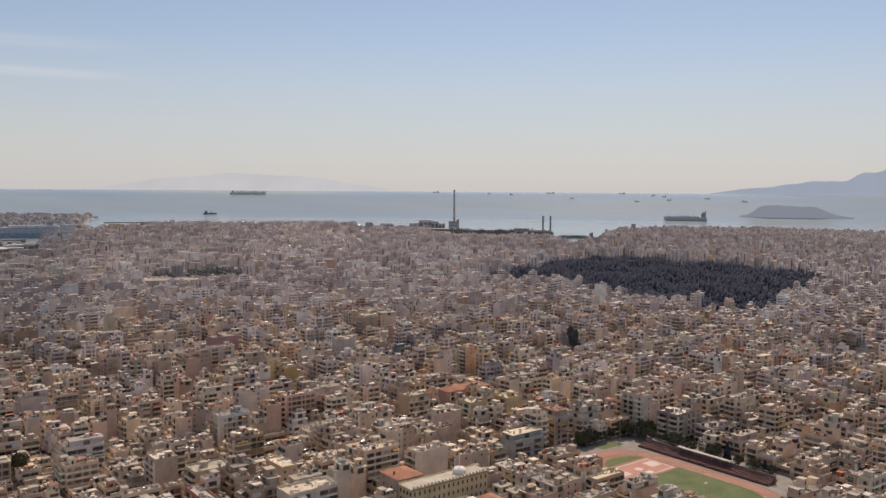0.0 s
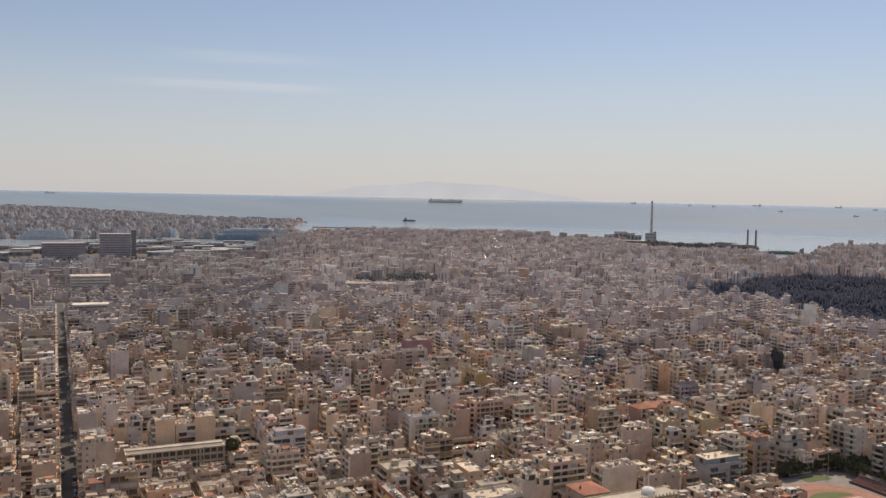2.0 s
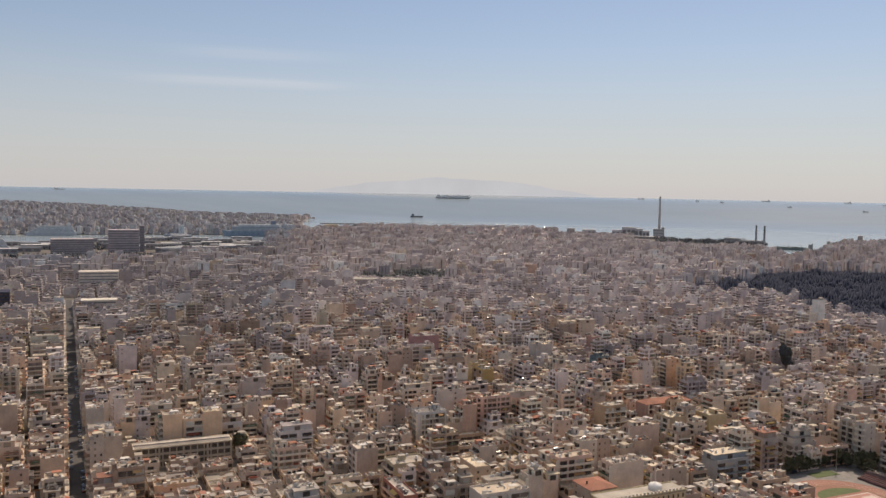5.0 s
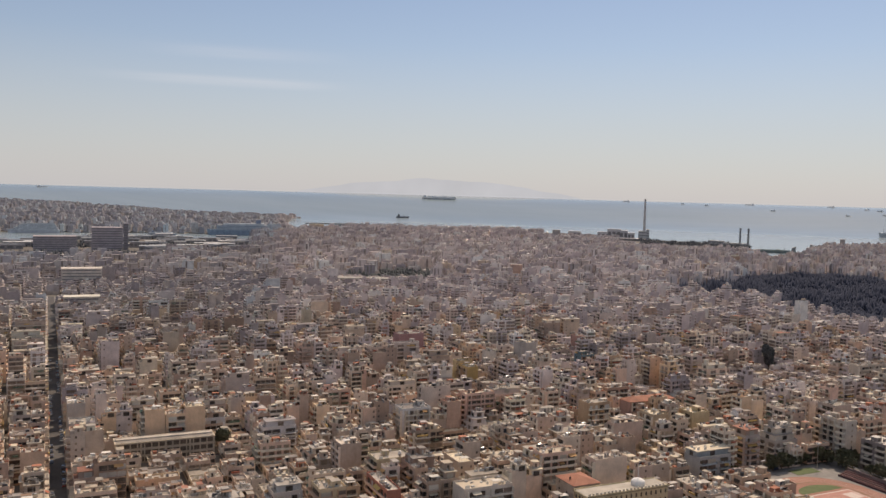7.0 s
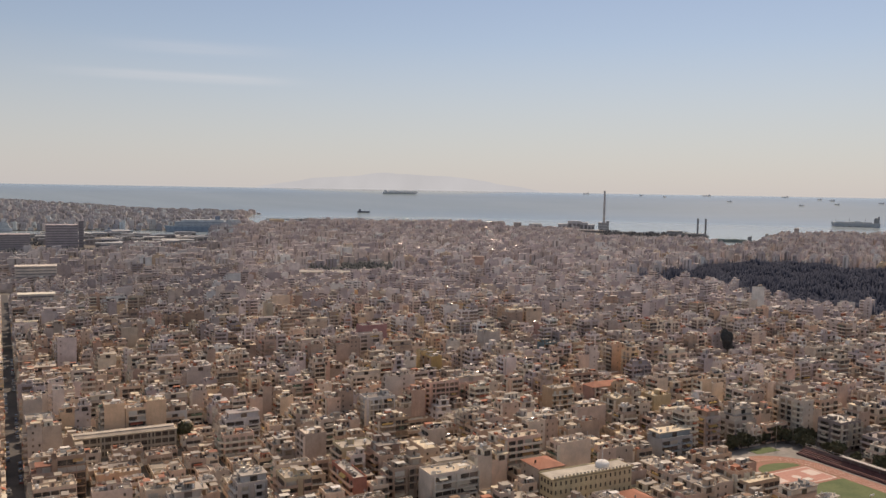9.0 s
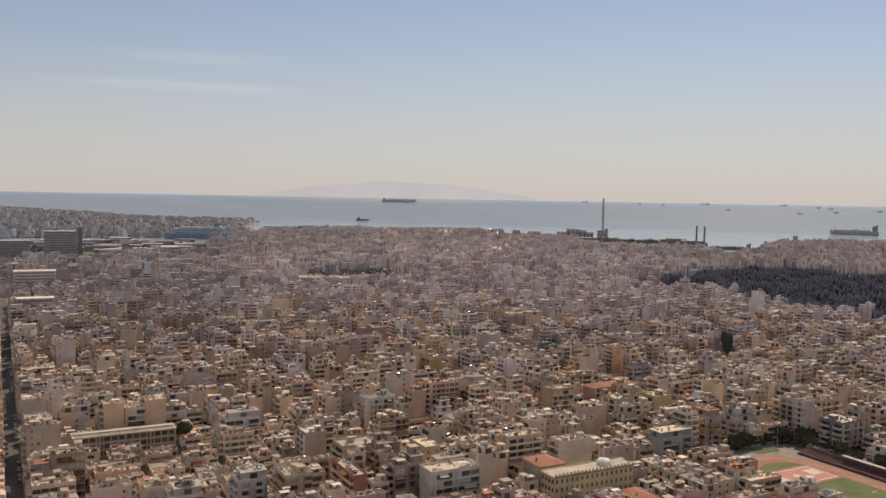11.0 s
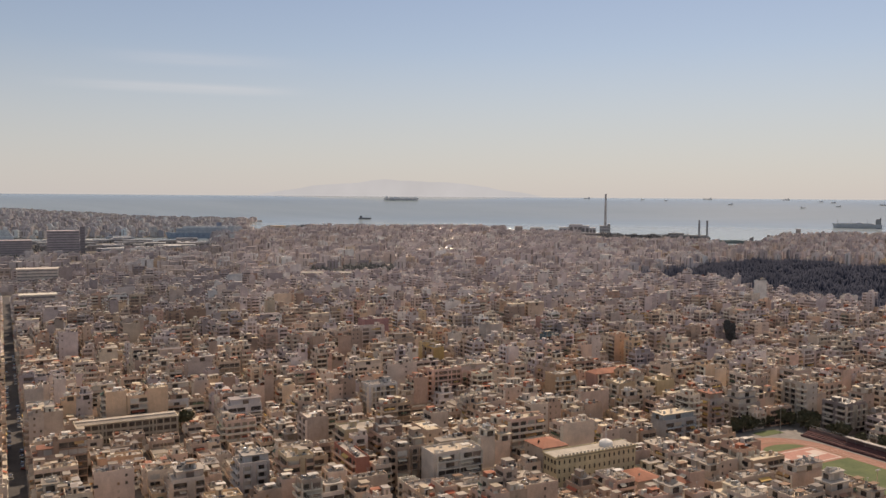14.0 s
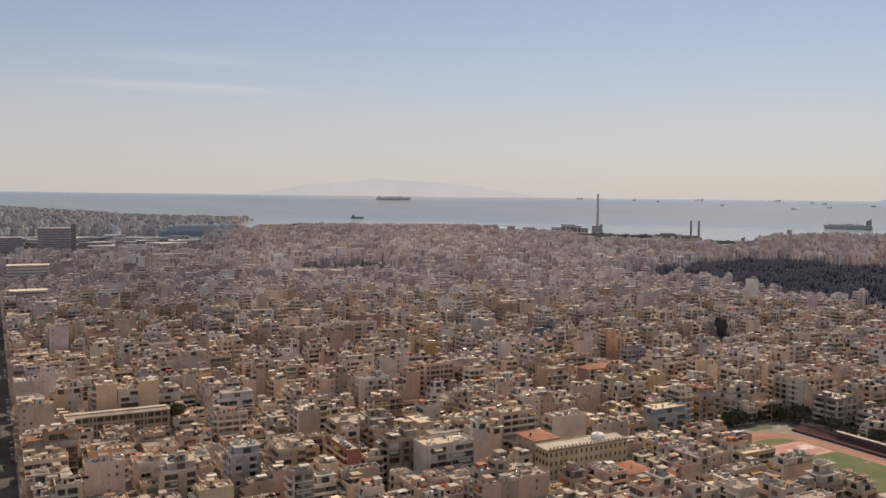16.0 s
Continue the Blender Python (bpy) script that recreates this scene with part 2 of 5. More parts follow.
class Soup:
    """Many upright boxes gathered into one mesh: sides in one material, tops in another, each with its own tint."""

    def __init__(self):
        self.rows = []

    def box(self, x, y, hx, hy, z0, z1, c, s, side, top):
        self.rows.append((x, y, hx, hy, z0, z1, c, s, *side, *top))

    def build(self, name, side_mat, top_mat):
        a = np.array(self.rows)
        n = len(a)
        sx, sy = np.array([-1, 1, 1, -1] * 2), np.array([-1, -1, 1, 1] * 2)
        lx, ly = a[:, 2:3] * sx, a[:, 3:4] * sy
        co = np.empty((n, 8, 3))
        co[:, :, 0] = a[:, 0:1] + lx * a[:, 6:7] - ly * a[:, 7:8]
        co[:, :, 1] = a[:, 1:2] + lx * a[:, 7:8] + ly * a[:, 6:7]
        co[:, :4, 2], co[:, 4:, 2] = a[:, 4:5], a[:, 5:6]
        q = np.array(QUADS[:5])
        idx = (np.arange(n)[:, None, None] * 8 + q).reshape(-1)
        me = bpy.data.meshes.new(name)
        me.vertices.add(n * 8)
        me.vertices.foreach_set("co", co.reshape(-1))
        me.loops.add(n * 20)
        me.loops.foreach_set("vertex_index", idx.astype(np.int32))
        me.polygons.add(n * 5)
        me.polygons.foreach_set("loop_start", np.arange(0, n * 20, 4, dtype=np.int32))
        me.materials.append(side_mat)
        me.materials.append(top_mat)
        me.polygons.foreach_set("use_smooth", [False] * (n * 5))
        me.polygons.foreach_set("material_index", np.tile(np.array([0, 0, 0, 0, 1], dtype=np.int32), n))
        col = np.ones((n, 5, 4), dtype=np.float32)
        col[:, :4, :3], col[:, 4, :3] = a[:, None, 8:11], a[:, 11:14]
        at = me.attributes.new("tint", "FLOAT_COLOR", "FACE")
        at.data.foreach_set("color", col.reshape(-1))
        me.update(calc_edges=True)
        me.validate()
        return me


class Panes:
    """Many window panes gathered into one mesh: each shows its outer face alone, just proud of its wall."""

    def __init__(self):
        self.corners, self.tints = [], []

    def add(self, x, y, c, s, b, depth, tint):
        if b[3] - b[2] < b[1] - b[0]:
            back = b[3] > depth / 2 + 0.01
            q = ((b[1], b[3]), (b[0], b[3])) if back else ((b[0], b[2]), (b[1], b[2]))
        else:
            q = ((b[0], b[3]), (b[0], b[2])) if b[0] < 0 else ((b[1], b[2]), (b[1], b[3]))
        p, r = ((x + u * c - v * s, y + u * s + v * c) for u, v in q)
        self.corners += [(*p, b[4]), (*r, b[4]), (*r, b[5]), (*p, b[5])]
        self.tints.append((*tint, 1.0))

    def build(self, name, mat):
        n = len(self.tints)
        me = raw_mesh(name, self.corners, [(4 * i, 4 * i + 1, 4 * i + 2, 4 * i + 3) for i in range(n)], mat)
        me.attributes.new("tint", "FLOAT_COLOR", "FACE").data.foreach_set("color", np.array(self.tints, dtype=np.float32).reshape(-1))
        return me


# ---- land and sea ----
COAST_AZ = (-180, -78, -60, -43, -39.6, -38.8, -36.2, -35.8, -34, -32.4, -30, -26, -22, -18, -13, -4, 3, 6, 7.4, 7.9, 10.2, 10.8, 12, 15, 22, 32, 60, 78, 180)
COAST_R = (4900, 4900, 1880, 2150, 2180, 2230, 2250, 2400, 2420, 2440, 2410, 2400, 2733, 3107, 3013, 2987, 2973, 2870, 2700, 2230, 2230, 2700, 2933, 3093, 3173, 3173, 3467, 4900, 4900)
PEN_H = ((-60, -42, -35, -29, -24, -22), (56, 56, 38, 12, 1, -8))


def bearing(x, y):
    return math.degrees(math.atan2(x, y)), math.hypot(x, y)


def ground(x, y):
    """Height of the land, below the sea's level where there is water."""
    az, r = bearing(x, y)
    z = 9 * math.exp(-((az - 19) / 9) ** 2 - ((r - 2830) / 440) ** 2) + 6 * math.exp(-((az + 9) / 8) ** 2 - ((r - 2770) / 270) ** 2)
    z -= max(0, min(1, (r - float(np.interp(az, COAST_AZ, COAST_R))) / 14)) * 30
    if -60 < az < -21:
        top = float(np.interp(az, *PEN_H))
        k = (r - 2670) / 930
        rise = max(-1, 1 - (1 - k) ** 2) if k < 1 else 1 - (k - 1) ** 2 * 3
        if 2670 < r < 4130:
            z = max(z, 1.5 + top * max(rise, -0.4))
    return max(z, -9)


def is_land(x, y):
    return ground(x, y) > -0.6


azs = [a for a in range(-180, -64, 6)] + [a * 0.5 for a in range(-128, 128)] + [a for a in range(64, 180, 6)]
rs = [0, 20, 60, 120, 200, 400, 700, 1000, 1250] + [1300 + 26 * i for i in range(110)] + [4300, 4900]
vs, fs = [], []
for r in rs:
    for a in azs:
        x, y = r * math.sin(radians(a)), r * math.cos(radians(a))
        vs.append((x, y, ground(x, y)))
k = len(azs)
for i in range(len(rs) - 1):
    for j in range(k):
        fs.append((i * k + j, i * k + (j + 1) % k, (i + 1) * k + (j + 1) % k, (i + 1) * k + j))
tagged(new("ground", raw_mesh("ground", vs, [f[::-1] for f in fs], M_GROUND, True)), "bare grey-brown town ground under the streets and blocks", "ground", kind="structure")

def sea_level(r):
    """The sea lifts to the eye's height far out, where its horizon stands."""
    k = max(0.0, min(1.0, (r - 3900) / 960))
    return -1.5 + 131.5 * k * k * (3 - 2 * k)


vs, fs = [], []
azs = [-78 + 1.5 * i for i in range(105)]
rs = [1700 + 100 * i for i in range(22)] + [3900 + 25 * i for i in range(39)]
for r in rs:
    for a in azs:
        vs.append((r * math.sin(radians(a)), r * math.cos(radians(a)), sea_level(r)))
k = len(azs)
for i in range(len(rs) - 1):
    for j in range(k - 1):
        fs.append((i * k + j, (i + 1) * k + j, (i + 1) * k + j + 1, i * k + j + 1))
tagged(new("water", raw_mesh("water", vs, [f[::-1] for f in fs], M_SEA, True)), "calm pale blue-grey sea under haze", "sea", kind="structure")


def ridge(name, az0, az1, r, depth, heights, mat, label, category, seed, rough=0.12):
    """A hill or island: a mound whose skyline follows heights, given at even steps from az0 to az1."""
    rng = random.Random(seed)
    n, m = 90, 10
    vs, fs = [], []
    ph = [rng.uniform(0, 6.28) for _ in range(6)]
    base = min(128, sea_level(r))
    for i in range(n + 1):
        a = az0 + (az1 - az0) * i / n
        h = float(np.interp(i / n, np.linspace(0, 1, len(heights)), heights))
        h *= 1 + rough * sum(math.sin(i * (0.31 + 0.23 * q) + ph[q]) / (1 + q * 0.6) for q in range(6)) * 0.4
        for j in range(m + 1):
            t = j / m * 2 - 1
            rr = r + depth * t / 2
            z = base - 3 + (h + 3) * max(0, 1 - t * t) ** 0.6 * (1 + 0.02 * math.sin(i * 0.35 + j * 1.7))
            if j in (0, m):
                z = base - 12
            vs.append((rr * math.sin(radians(a)), rr * math.cos(radians(a)), z))
    for i in range(n):
        for j in range(m):
            b = i * (m + 1) + j
            fs.append((b, b + 1, b + m + 2, b + m + 1))
    return tagged(new(name, raw_mesh(name, vs, fs, mat, True)), label, category, kind="structure")


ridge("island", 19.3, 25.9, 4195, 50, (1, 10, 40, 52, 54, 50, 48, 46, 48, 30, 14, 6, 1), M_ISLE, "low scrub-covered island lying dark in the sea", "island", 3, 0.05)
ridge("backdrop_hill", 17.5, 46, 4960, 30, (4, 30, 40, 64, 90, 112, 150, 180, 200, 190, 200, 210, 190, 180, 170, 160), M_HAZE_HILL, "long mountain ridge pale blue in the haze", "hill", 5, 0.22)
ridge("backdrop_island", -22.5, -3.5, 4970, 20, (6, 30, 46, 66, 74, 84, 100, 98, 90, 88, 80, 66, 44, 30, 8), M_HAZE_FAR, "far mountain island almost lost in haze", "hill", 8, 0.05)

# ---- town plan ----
# distant palettes with the haze put into the colours, paler and closer together
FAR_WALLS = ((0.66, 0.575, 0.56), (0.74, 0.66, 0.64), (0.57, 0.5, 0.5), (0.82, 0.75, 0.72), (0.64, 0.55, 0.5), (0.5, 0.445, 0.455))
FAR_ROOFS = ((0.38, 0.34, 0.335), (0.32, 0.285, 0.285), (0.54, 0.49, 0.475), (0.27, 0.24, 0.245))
WALLS = ((0.66, 0.515, 0.43), (0.6, 0.45, 0.37), (0.75, 0.65, 0.57), (0.63, 0.455, 0.395), (0.64, 0.49, 0.36), (0.5, 0.41, 0.37), (0.52, 0.38, 0.32), (0.7, 0.56, 0.475), (0.54, 0.4, 0.335), (0.64, 0.475, 0.405), (0.67, 0.52, 0.385), (0.55, 0.41, 0.34), (0.66, 0.495, 0.44), (0.72, 0.61, 0.53), (0.57, 0.45, 0.4), (0.7, 0.645, 0.62), (0.56, 0.51, 0.5), (0.66, 0.6, 0.56))
ROOFS = ((0.7, 0.61, 0.47), (0.43, 0.385, 0.335), (0.36, 0.32, 0.275), (0.56, 0.48, 0.38), (0.48, 0.44, 0.4), (0.36, 0.18, 0.13), (0.3, 0.27, 0.25))
ROOF_ODDS = (13, 24, 24, 13, 16, 4, 18)
LIGHT = (0.68, 0.605, 0.51)

taken = []          # rectangles of the street grid that are already built on: u0, u1, v0, v1


def free(u0, u1, v0, v1):
    return not any(u0 < b and u1 > a and v0 < d and v1 > c for a, b, c, d in taken)


def side_box(w, d, side, a0, a1, o0, o1, z0, z1):
    """A box on a face: a0..a1 along it, o0..o1 out of it."""
    if side == "v-":
        return (a0, a1, -d / 2 - o1, -d / 2 - o0, z0, z1)
    if side == "v+":
        return (a0, a1, d / 2 + o0, d / 2 + o1, z0, z1)
    if side == "u-":
        return (-w / 2 - o1, -w / 2 - o0, a0, a1, z0, z1)
    return (w / 2 + o0, w / 2 + o1, a0, a1, z0, z1)


def design(rng, w, d, n, sides, fine=2, blank=(), setback=None):
    """The boxes of one block of flats, kind by kind, about its own centre. sides: the faces with balconies."""
    fh = 3.0
    k = setback if setback is not None else (rng.choice((0, 1, 1, 2, 2) if min(w, d) > 9 else (0, 0, 1, 1)) if n >= 3 and min(w, d) > 6.5 else 0)
    n0 = n - k
    hb = n0 * fh + 0.4
    out = dict(wall=[(-w / 2, w / 2, -d / 2, d / 2, -2, hb)], roof=[], parapet=[], penthouse=[], balcony=[], window=[], stair=[], awning=[], divider=[], top=hb)
    t = 0.16
    if fine > 0:
        out["parapet"] = [(-w / 2, w / 2, -d / 2, -d / 2 + t, hb, hb + 0.85), (-w / 2, w / 2, d / 2 - t, d / 2, hb, hb + 0.85),
                          (-w / 2, -w / 2 + t, -d / 2 + t, d / 2 - t, hb, hb + 0.85), (w / 2 - t, w / 2, -d / 2 + t, d / 2 - t, hb, hb + 0.85)]
    elif fine == 0:
        out["parapet"] = [(-w / 2, w / 2, -d / 2, -d / 2 + 0.25, hb, hb + 1.0)]
    if fine > 0:
        out["roof"].append((-w / 2 + t, w / 2 - t, -d / 2 + t, d / 2 - t, hb, hb + 0.07))
    top, x0, x1, y0, y1 = hb, -w / 2, w / 2, -d / 2, d / 2
    for j in range(k):
        s = rng.uniform(1.6, 2.6)
        x0, x1, y0, y1 = (x0 + s * ("u-" in sides), x1 - s * ("u+" in sides), y0 + s * ("v-" in sides), y1 - s * 0.5)
        if x1 - x0 < 3.5 or y1 - y0 < 3.5:
            break
        out["penthouse"].append((x0, x1, y0, y1, top, top + fh))
        if fine >= 0:
            out["roof"].append((x0 - 0.5, x1 + 0.5, y0 - 0.7, y1 + 0.2, top + fh, top + fh + 0.2))
        if fine > 0:
            q = (x0 + x1) / 2
            out["window"].append([(q - 1.6, q + 1.4, y0 - 0.07, y0, top + 0.2, top + 2.4), (x0 - 0.07, x0, (y0 + y1) / 2 - 1.2, (y0 + y1) / 2 + 1.2, top + 0.2, top + 2.3)])
        top += fh + 0.2
    # stair and lift houses, and lean-to rooms on the terrace
    for _ in range(rng.choice((0, 0, 1, 1, 1, 2)) if n >= 2 else 0):
        sw, sd, sh = rng.uniform(2.0, 3.8), rng.uniform(2.2, 4.2), rng.uniform(2.2, 3.0)
        if x1 - x0 < sw + 1 or y1 - y0 < sd + 1:
            continue
        cx, cy = rng.uniform(x0 + sw / 2, x1 - sw / 2), rng.uniform(y0 + sd / 2 + 0.5, y1 - sd / 2)
        if any(abs(cx - (p + q) / 2) < (sw + q - p) / 2 + 0.5 and abs(cy - (e + f) / 2) < (sd + f - e) / 2 + 0.5 for p, q, e, f, _, _ in out["stair"]):
            continue
        out["stair"].append((cx - sw / 2, cx + sw / 2, cy - sd / 2, cy + sd / 2, top, top + sh))
        if fine > 0:
            out["roof"].append((cx - sw / 2 - 0.2, cx + sw / 2 + 0.2, cy - sd / 2 - 0.25, cy + sd / 2 + 0.2, top + sh, top + sh + 0.15))
            out["window"].append([(cx - 0.45, cx + 0.45, cy - sd / 2 - 0.05, cy - sd / 2, top + 0.1, top + 2.0)])
    if fine > 1:
        # low dividing walls on the open terrace
        for _ in range(rng.randint(2, 6)):
            px, py, L = rng.uniform(x0 + 0.4, x1 - 0.6), rng.uniform(y0 + 0.4, y1 - 0.6), rng.uniform(1.0, 2.6)
            out["divider"].append((px, min(px + L, x1 - 0.2), py, py + 0.14, top, top + rng.uniform(0.5, 1.6)) if rng.random() < 0.6 else (px, px + 0.14, py, min(py + L, y1 - 0.2), top, top + rng.uniform(0.5, 1.6)))
    out["top"], out["deck"] = top, (x0, x1, y0, y1)
    for side in ("v-", "u-", "u+", "v+"):
        if side in blank:
            continue
        L = (w if side[0] == "v" else d)
        if fine < 1 and side == "v+":
            continue
        if side in sides and fine >= 0:
            balconies_of(rng, out, w, d, side, L, n0, fine)
        elif fine < 0 or side in sides:
            # far off only the dark stacks of openings tell
            for _ in range(rng.choice((1, 1, 2)) if side[0] == "v" or side in sides else rng.choice((0, 0, 1))):
                hw = rng.uniform(0.6, 1.5)
                c = rng.uniform(-L / 2 + hw + 0.3, max(-L / 2 + hw + 0.3, L / 2 - hw - 0.3))
                out["window"].append([side_box(w, d, side, c - hw, c + hw, 0.0, 0.06, rng.choice((0.6, 1.2, 3.6)), max(2.5, hb - rng.uniform(0.5, 1.6)))])
        elif fine and side != "v+" and rng.random() < 0.55:
            for c in rng.sample((-0.32, -0.12, 0.1, 0.3), rng.choice((1, 1, 2))):
                for i in range(n0):
                    if rng.random() < 0.85:
                        out["window"].append([side_box(w, d, side, c * L - 0.45, c * L + 0.45, 0.0, 0.05, i * fh + 1.25, i * fh + 2.35)])
    return out


def balconies_of(rng, out, w, d, side, L, n0, fine):
    """Storey by storey: deep balconies with thin slabs, their fronts and dividing walls, and the doors behind them."""
    fh = 3.0
    a, b = -L / 2 + rng.choice((0.1, 0.1, 0.1, 1.4)), L / 2 - rng.choice((0.1, 0.1, 0.1, 1.4))
    deep = rng.uniform(1.2, 2.0)
    runs = [(a, b)]
    if b - a > 8.5 and rng.random() < 0.5:
        m, g = a + (b - a) * rng.uniform(0.38, 0.62), rng.uniform(0.5, 1.5)
        runs = [(a, m - g), (m + g, b)]
    front, fins = rng.choice(("solid", "solid", "rail", "rail", "low")), rng.random() < 0.45
    bay, glazed = rng.uniform(2.6, 3.9), rng.random() < 0.5
    doors = [[(p + (q - p) * (k + 0.5) / c, min((q - p) / c / 2 - 0.12, 2.5 if glazed else rng.choice((0.75, 1.1, 1.4, 1.8)))) for k in range(c)] for p, q in runs for c in (max(1, int((q - p) / bay)) if fine > 1 else 1 + (q - p > 5),)]
    for i in range(n0):
        z = i * fh + 0.35
        out["window"].append([side_box(w, d, side, c - h, c + h, 0.0, 0.05, z + (0.08 if i else 0.5), z + (2.25 if fine > 1 else 2.35)) for run in doors for c, h in run])
        if i == 0:
            continue
        for p, q in runs:
            bal = []
            out["balcony"].append(bal)
            if not fine:
                bal.append(side_box(w, d, side, p, q, 0.0, deep, z - 0.15, z + 0.85))
                continue
            bal.append(side_box(w, d, side, p, q, 0.0, deep, z - 0.14, z + 0.05))
            if front == "solid":
                bal.append(side_box(w, d, side, p, q, deep - 0.1, deep, z + 0.05, z + 1.0))
            elif front == "low":
                bal.append(side_box(w, d, side, p, q, deep - 0.12, deep, z + 0.05, z + 0.55))
            if front != "solid" and fine > 1:
                bal.append(side_box(w, d, side, p, q, deep - 0.06, deep, z + 0.9, z + 0.98))
            if fine > 1:
                bal += [side_box(w, d, side, x, x + 0.1, 0.0, deep - 0.12, z + 0.05, z + (2.84 if fins else 0.95)) for x in (p, q - 0.1)]
                if fins and q - p > 6 and front != "low":
                    bal.append(side_box(w, d, side, (p + q) / 2 - 0.06, (p + q) / 2 + 0.06, 0.0, deep - 0.12, z + 0.05, z + 2.84))
        if rng.random() < 0.38:
            k = rng.randrange(len(runs))
            p, q = runs[k]
            h = min((q - p) / 2 - 0.15, rng.choice((1.3, 1.9, 3.0)))
            c = rng.uniform(p + h, max(p + h, q - h))
            out["awning"].append((len(out["balcony"]) - len(runs) + k, (side, c - h, c + h, deep, z)))


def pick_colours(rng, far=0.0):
    """Wall, roof and balcony colours; far ones carry haze, greyer and more alike."""
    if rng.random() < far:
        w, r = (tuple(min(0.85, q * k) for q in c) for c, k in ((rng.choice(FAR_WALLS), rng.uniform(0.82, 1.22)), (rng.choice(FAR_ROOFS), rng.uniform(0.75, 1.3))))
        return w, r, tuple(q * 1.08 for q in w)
    w = rng.choice(WALLS)
    j = rng.uniform(0.78, 1.26)
    w = tuple(min(0.84, q * j * k * rng.uniform(0.97, 1.03)) for q, k in zip(w, (1.05, 0.975, 0.87)))
    s, grey = rng.uniform(0.1, 0.65), sum(w) / 3
    w = tuple(min(0.84, q + (grey * k - q) * s) for q, k in zip(w, (1.14, 0.985, 0.85)))
    r = rng.choices(ROOFS, ROOF_ODDS)[0]
    j = rng.uniform(0.85, 1.12)
    r = tuple(min(0.8, q * j) for q in r)
    j = rng.uniform(0.85, 1.12)
    b = w if rng.random() < 0.35 else tuple(min(0.82, q * j * 1.15) for q in LIGHT)
    return w, r, b


def awning_mesh(w, d, a):
    side, a0, a1, deep, z = a
    lo, hi = side_box(w, d, side, a0, a1, deep, deep + 0.05, z + 1.5, z + 1.55), side_box(w, d, side, a0, a1, 0.02, 0.07, z + 2.35, z + 2.4)
    if side[0] == "v":
        y0, y1 = (lo[2] + lo[3]) / 2, (hi[2] + hi[3]) / 2
        vs = [(a0, y0, z + 1.5), (a1, y0, z + 1.5), (a1, y1, z + 2.35), (a0, y1, z + 2.35)]
    else:
        x0, x1 = (lo[0] + lo[1]) / 2, (hi[0] + hi[1]) / 2
        vs = [(x0, a0, z + 1.5), (x0, a1, z + 1.5), (x1, a1, z + 2.35), (x1, a0, z + 2.35)]
    vs = vs + [(x, y, q + 0.05) for x, y, q in vs]
    return raw_mesh("awning", vs, [tuple(q) for q in QUADS], M_CLOTH)


def tiled_roof(w, d, z, rise=2.2, over=0.5):
    """A hipped clay roof."""
    a, b = w / 2 + over, d / 2 + over
    if w > d:
        r0, r1 = (-(a - b), 0), (a - b, 0)
    else:
        r0, r1 = (0, -(b - a)), (0, b - a)
    vs = [(-a, -b, z), (a, -b, z), (a, b, z), (-a, b, z), (*r0, z + rise), (*r1, z + rise), (-a, -b, z - 0.15), (a, -b, z - 0.15), (a, b, z - 0.15), (-a, b, z - 0.15)]
    if w > d:
        fs = [(0, 1, 5, 4), (2, 3, 4, 5), (1, 2, 5), (3, 0, 4)]
    else:
        fs = [(0, 1, 4), (2, 3, 5), (1, 2, 5, 4), (3, 0, 4, 5)]
    fs += [(6, 7, 1, 0), (7, 8, 2, 1), (8, 9, 3, 2), (9, 6, 0, 3), (9, 8, 7, 6)]
    return raw_mesh("roof", vs, fs, M_TILE)


TONE = (((0.62, 0.6, 0.58), "white"), ((0.6, 0.45, 0.25), "ochre"), ((0.36, 0.28, 0.23), "brown"), ((0.47, 0.44, 0.42), "grey"), ((0.56, 0.43, 0.37), "pinkish"), ((0.58, 0.5, 0.42), "beige"))


def tone(c):
    return min(TONE, key=lambda q: sum((a - b) ** 2 for a, b in zip(q[0], c)))[1]


near_decks = []     # roof decks for the things that stand on them


pane_meshes = {}
BLINDS = ((0.5, 0.44, 0.36), (0.3, 0.2, 0.13), (0.6, 0.56, 0.5), (0.22, 0.17, 0.14))
PANES = ((0.07, 0.062, 0.058), (0.1, 0.085, 0.075), (0.055, 0.05, 0.052), (0.09, 0.075, 0.068), (0.36, 0.29, 0.22), (0.24, 0.18, 0.14))


def pane(b, parent, blind=None):
    """One window, bare or with its roller blind down, sharing its mesh with all of its size."""
    x, y, z = (b[0] + b[1]) / 2, (b[2] + b[3]) / 2, b[4]
    size = tuple(round(q, 2) for q in (b[1] - b[0], b[3] - b[2], b[5] - b[4]))
    key = (size, blind is not None)
    if key not in pane_meshes:
        hx, hy, h = size[0] / 2, size[1] / 2, size[2]
        pane_meshes[key] = box_mesh("window", [(-hx, hx, -hy, hy, 0, h)], M_BLIND if blind else M_GLASS)
    ob = part("window", pane_meshes[key], parent, "window with its roller blind down" if blind else "", blind)
    ob.location = (x, y, z)


